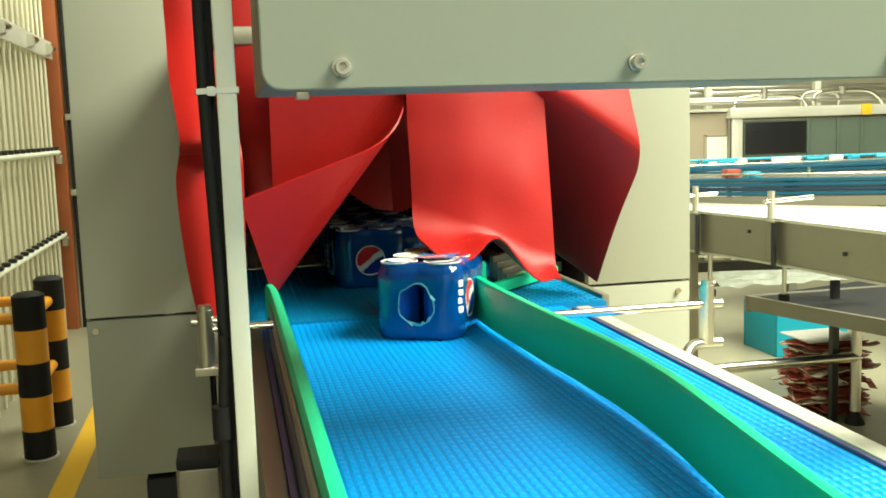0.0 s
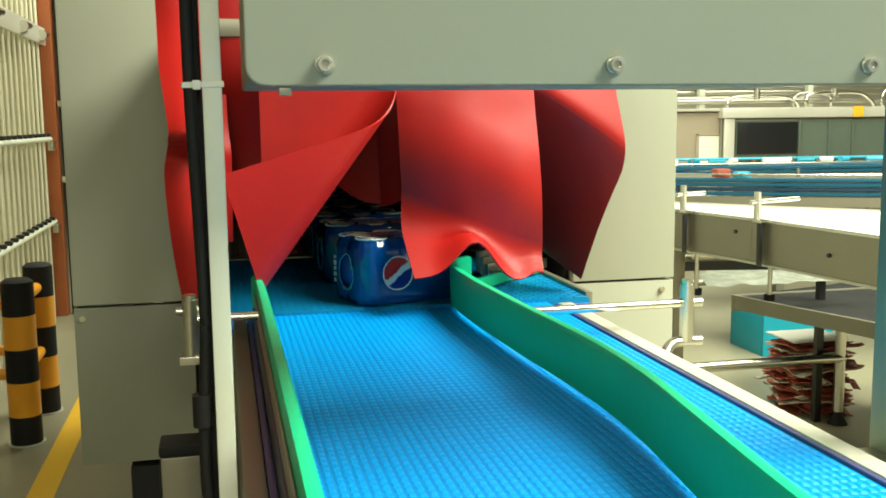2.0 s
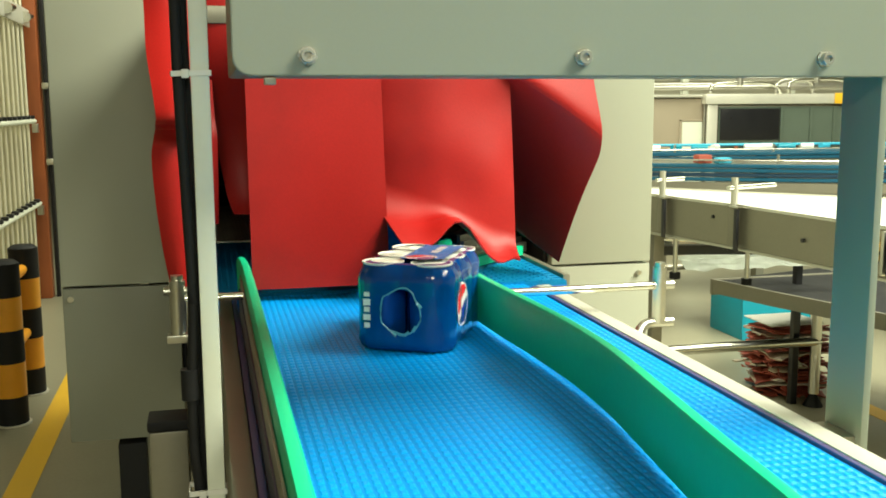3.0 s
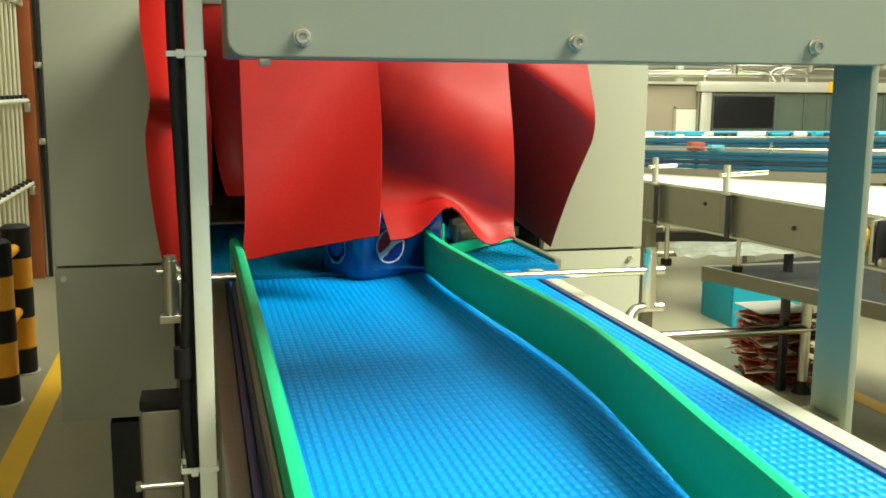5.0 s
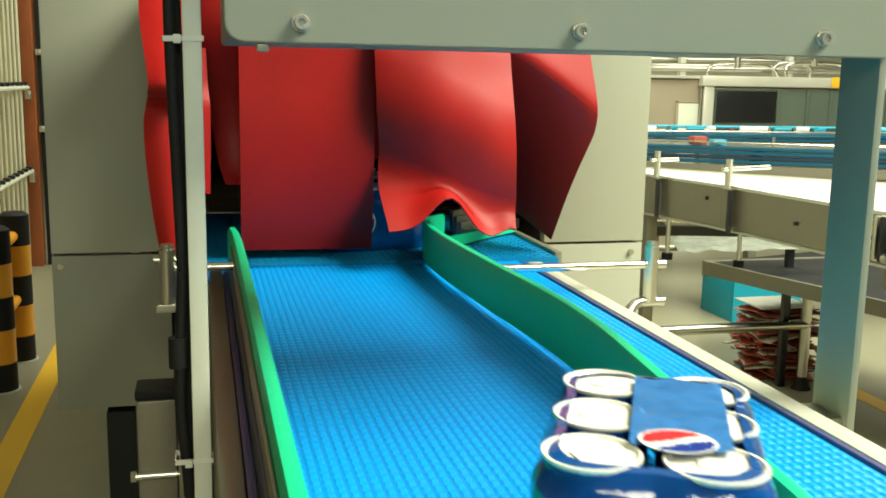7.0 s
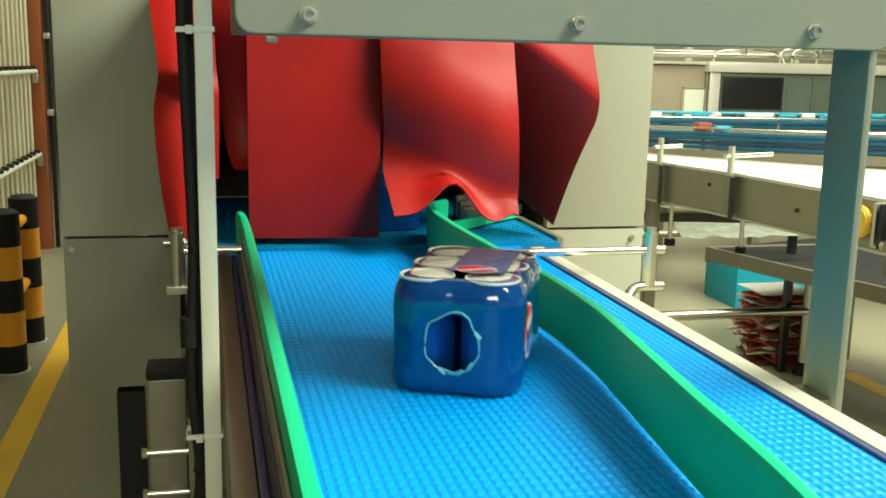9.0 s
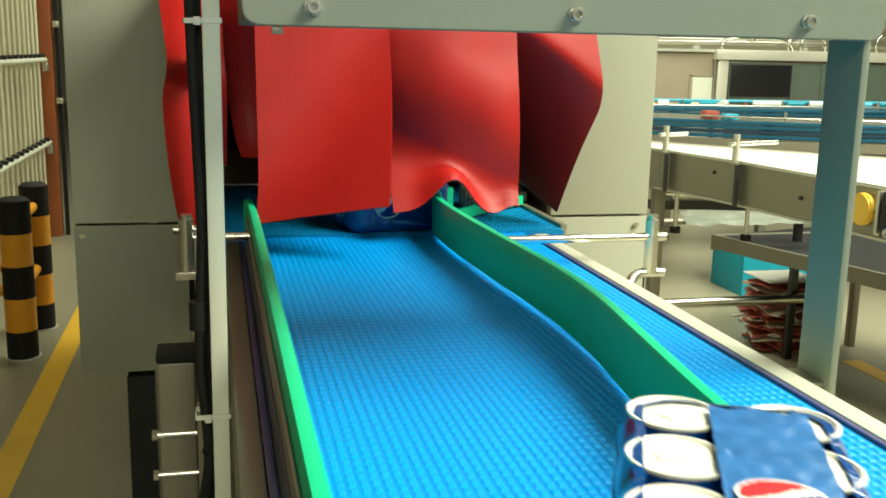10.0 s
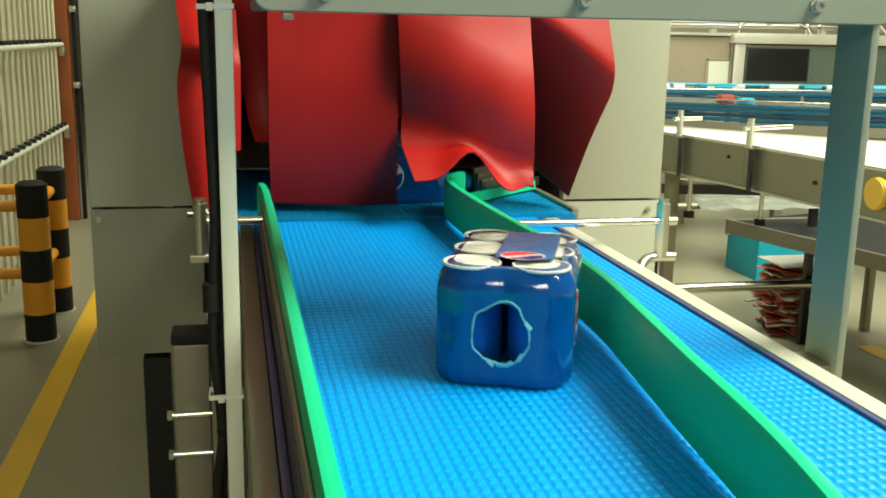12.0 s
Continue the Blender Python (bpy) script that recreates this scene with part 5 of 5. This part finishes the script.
TRIPS = [
    [(0, .314, 1.628, -26), (.3, .321, 1.450, -26), (.6, .316, 1.238, -24), (.9, .310, 1.058, -22), (1.1, .307, .935, -22)],
    [(0, .30, 2.11, -86), (.8, .31, 1.99, -85), (1.2, .306, 1.94, -82), (1.8, .312, 1.86, -76), (2.0, .316, 1.83, -72), (2.2, .318, 1.775, -62), (2.4, .320, 1.71, -50),
     (2.7, .301, 1.575, -32), (3.0, .299, 1.375, -28), (3.2, .297, 1.232, -27)],
    [(0, .30, 2.29, -87), (2, .30, 2.07, -86), (3, .305, 2.00, -84), (4.2, .32, 1.88, -80), (4.8, .330, 1.81, -74), (5, .325, 1.765, -64), (5.2, .313, 1.67, -48), (5.4, .299, 1.535, -35),
     (5.6, .298, 1.418, -33), (5.8, .293, 1.280, -30), (6, .289, 1.158, -29), (6.2, .287, 1.030, -28), (6.5, .284, .868, -26)],
    [(0, .30, 2.47, -88), (3, .30, 2.20, -87), (5, .30, 2.08, -86), (6, .30, 2.04, -85), (6.4, .305, 2.01, -84), (7, .32, 1.91, -82), (7.5, .328, 1.81, -74), (7.7, .322, 1.75, -62), (7.9, .306, 1.66, -44),
     (8.1, .299, 1.55, -34), (8.4, .292, 1.385, -29), (8.8, .288, 1.148, -26), (9.0, .284, 1.005, -25), (9.3, .283, .840, -24)],
    [(0, .30, 2.65, -88), (5, .30, 2.26, -87), (7, .30, 2.13, -86), (8.8, .312, 1.97, -83), (9.5, .322, 1.89, -80), (10, .328, 1.815, -75), (10.2, .322, 1.775, -66), (10.4, .320, 1.74, -56), (10.6, .318, 1.70, -45),
     (10.8, .309, 1.632, -33), (11, .310, 1.525, -30), (11.2, .306, 1.402, -27), (11.4, .304, 1.290, -25), (11.6, .300, 1.160, -23), (11.8, .300, 1.030, -23), (12, .296, .916, -22)],
    [(0, .30, 2.82, -88), (7, .30, 2.31, -87), (8.8, .30, 2.16, -86), (10.6, .305, 2.09, -85), (11.4, .31, 2.05, -85), (11.7, .325, 2.00, -84), (12, .335, 1.94, -82)],
    [(0, .29, 3.00, -88), (7, .29, 2.49, -87), (10.6, .29, 2.27, -87), (12, .295, 2.12, -86)],
    [(0, .28, 3.18, -88), (7, .28, 2.68, -87), (10.6, .28, 2.45, -87), (12, .285, 2.30, -86)],
]

# (seconds, swing of the whole strip, curl of the corner), degrees; positive is out of the tunnel
CURL_1 = [(0, -13, 118), (.2, 0, 60), (.4, 2, 8), (.5, 2, 4), (.6, 8, 45), (.8, 14, 120), (1.0, -10, 116), (1.2, -10, 95), (1.4, 10, 20), (1.5, 7, 14), (1.6, 2, 60), (1.8, 6, 110), (2.0, 0, 122), (2.2, -8, 124), (2.4, -15, 136),
          (2.6, -14, 128), (2.8, -5, 60), (3.0, 4, 6), (3.2, 3, 4), (4.0, 2, 6), (4.6, 6, 22), (4.8, 10, 30), (5.0, 15, 24), (5.2, 6, 122), (5.4, 0, 74), (5.5, 2, 62), (5.6, 12, 15), (5.8, -4, 20), (6.0, 6, 75), (6.2, -8, 20),
          (6.4, 6, 50), (6.5, 4, 3), (6.6, 2, 6), (6.8, 5, 8), (7.0, -5, 2), (7.2, -4, 2), (7.7, 8, 60), (8.0, 4, 110), (8.4, 4, 30), (8.8, -4, 8), (9.0, -4, 5), (9.2, -5, 3), (9.4, -6, 6), (9.5, -7, 4), (9.6, 4, 8), (9.8, 0, 25),
          (10.0, 13, 22), (10.2, 4, 66), (10.4, 13, 55), (10.5, 10, 52), (10.6, -4, 105), (10.8, -10, 118), (11.0, -10, 116), (11.2, 8, 60), (11.4, 4, 90), (11.5, 14, 112), (11.6, 24, 112), (11.7, 28, 115), (11.8, 10, 60), (12.0, -7, 8)]
# the second strip: (seconds, lean outwards, tuck of its middle, curl of its corner), degrees
BEND_2 = [(0, 8, 6, 44), (.4, 8, 8, 40), (.8, 8, 14, 36), (1.0, 9, 18, 36), (1.3, 6, 22, 26), (1.5, 2, 14, 18), (1.7, 12, 34, 36), (2.0, 15, 42, 44), (2.5, 16, 42, 38), (2.7, 12, 26, 38), (3.0, 6, 6, 40), (3.2, 7, 10, 40),
          (3.8, 12, 32, 36), (4.8, 16, 44, 48), (5.0, 16, 46, 48), (5.2, 16, 36, 55), (5.4, 12, 18, 52), (5.5, 12, 18, 52), (5.7, 13, 30, 45), (5.9, 17, 44, 50), (6.0, 17, 48, 52), (6.3, 20, 32, 30), (6.5, 32, 22, 16), (6.7, 18, 34, 34),
          (7.0, 17, 50, 48), (7.2, 17, 48, 48), (7.8, 12, 18, 50), (8.2, 10, 12, 58), (8.6, 15, 36, 40), (8.8, 16, 44, 46), (9.0, 17, 48, 48), (9.3, 13, 26, 40), (9.5, 11, 18, 48), (9.7, 11, 24, 36), (10.0, 13, 36, 36), (10.3, 14, 34, 42),
          (10.5, 12, 26, 46), (10.8, 9, 10, 56), (11.0, 9, 12, 56), (11.2, 12, 26, 42), (11.5, 15, 40, 42), (12.0, 17, 50, 54)]

# lower half of the first strip: (seconds, bend in degrees); positive is out of the tunnel
BEND_1 = [(0, 0), (.3, 0), (.5, -9), (.8, 0), (1.0, 0), (1.3, 4), (1.5, 5), (1.8, 0), (2.6, 0), (2.9, -3), (3.2, -6), (3.8, -16), (4.4, 4), (4.8, 17), (5.0, 14), (5.3, -6), (5.6, 0), (5.9, -6),
          (6.3, 0), (6.5, 2), (6.6, 6), (6.8, -10), (7.0, -18), (7.2, -12), (7.6, -10), (8.3, -6), (8.8, -12), (9.0, -10), (9.3, -12), (9.5, -12), (9.6, 8), (9.8, -6), (10.0, 12), (10.2, -16), (10.5, -4), (10.8, 0), (11.6, 0),
          (11.8, -16), (12.0, -22)]


def motions():
    for p, keys in zip(PACKS, TRIPS):
        walk(p, pack_rows(keys, keys[-1][0] < 12))
    ticks = [0.1 * i for i in range(121)]
    table = np.array(CURL_1)
    swings, curls = (np.interp(ticks, table[:, 0], table[:, k]) for k in (1, 2))
    drop = np.interp(ticks, [q[0] for q in BEND_1], [q[1] for q in BEND_1])
    walk(STRIP_1, [(t, pose(0.188, 1.748, TOP, -a - 3 + 0.10 * w, 0, 0)) for t, a, w in zip(ticks, swings, drop)])
    posed = [band_poses(N1, CR1, [a * 1.38 / len(CR1)] * len(CR1)) for a in curls]
    droops = [band_poses((0, -1), LEVELS, [a / len(LEVELS)] * len(LEVELS)) for a in drop]
    for k, j, b in BANDS_1:
        walk(b, [(t, ps[k] @ hs[j]) for t, ps, hs in zip(ticks, posed, droops)])
    table = np.array(BEND_2)
    leans, tucks, curls = (np.interp(ticks, table[:, 0], table[:, k]) for k in (1, 2, 3))
    walk(STRIP_2, [(t, pose(0.424, 1.752, TOP, -a - 3, 0, 0)) for t, a in zip(ticks, leans)])
    upper, lower = 28, len(CR2) - 28
    posed = [band_poses(N2, CR2, [-w / upper] * upper + [a * 1.7 / lower] * lower) for w, a in zip(tucks, curls)]
    for k, b in BANDS_2:
        if k:
            walk(b, [(t, ps[k]) for t, ps in zip(ticks, posed)])
    # belt sections: out of the nose at NOSE, along the top, from the return run below
    nose, low = 1.90, B - 0.14
    count = int((SPEED * 12 + 1.6) / SECTION) + 2
    for k in range(count):
        s = part("belt_section", BELT, None, CONVEYOR, "stretch of bright blue modular belt" if k == 0 else "")
        start = 0.35 + k * SECTION  # distance along the run; past the nose it is still below

        def at(t):
            d = start - SPEED * t
            if d <= nose - SECTION:
                return (0.047, d, B)
            e = d - (nose - SECTION)
            if e < 0.06:
                return (0.047, nose - SECTION + e * 0.3, B - 0.14 * e / 0.06)
            return (0.047, nose - SECTION + 0.018 - (e - 0.06), low)
        steps = [0.25 * i for i in range(49)]
        turn = (start - (nose - SECTION)) / SPEED
        steps += [q for q in (turn, turn - 0.06 / SPEED) if 0 < q < 12]
        frames = {}
        for q in sorted(steps):
            frames[frame(q)] = q
        walk(s, [(q, pose(*at(q))) for q in frames.values()])


motions()
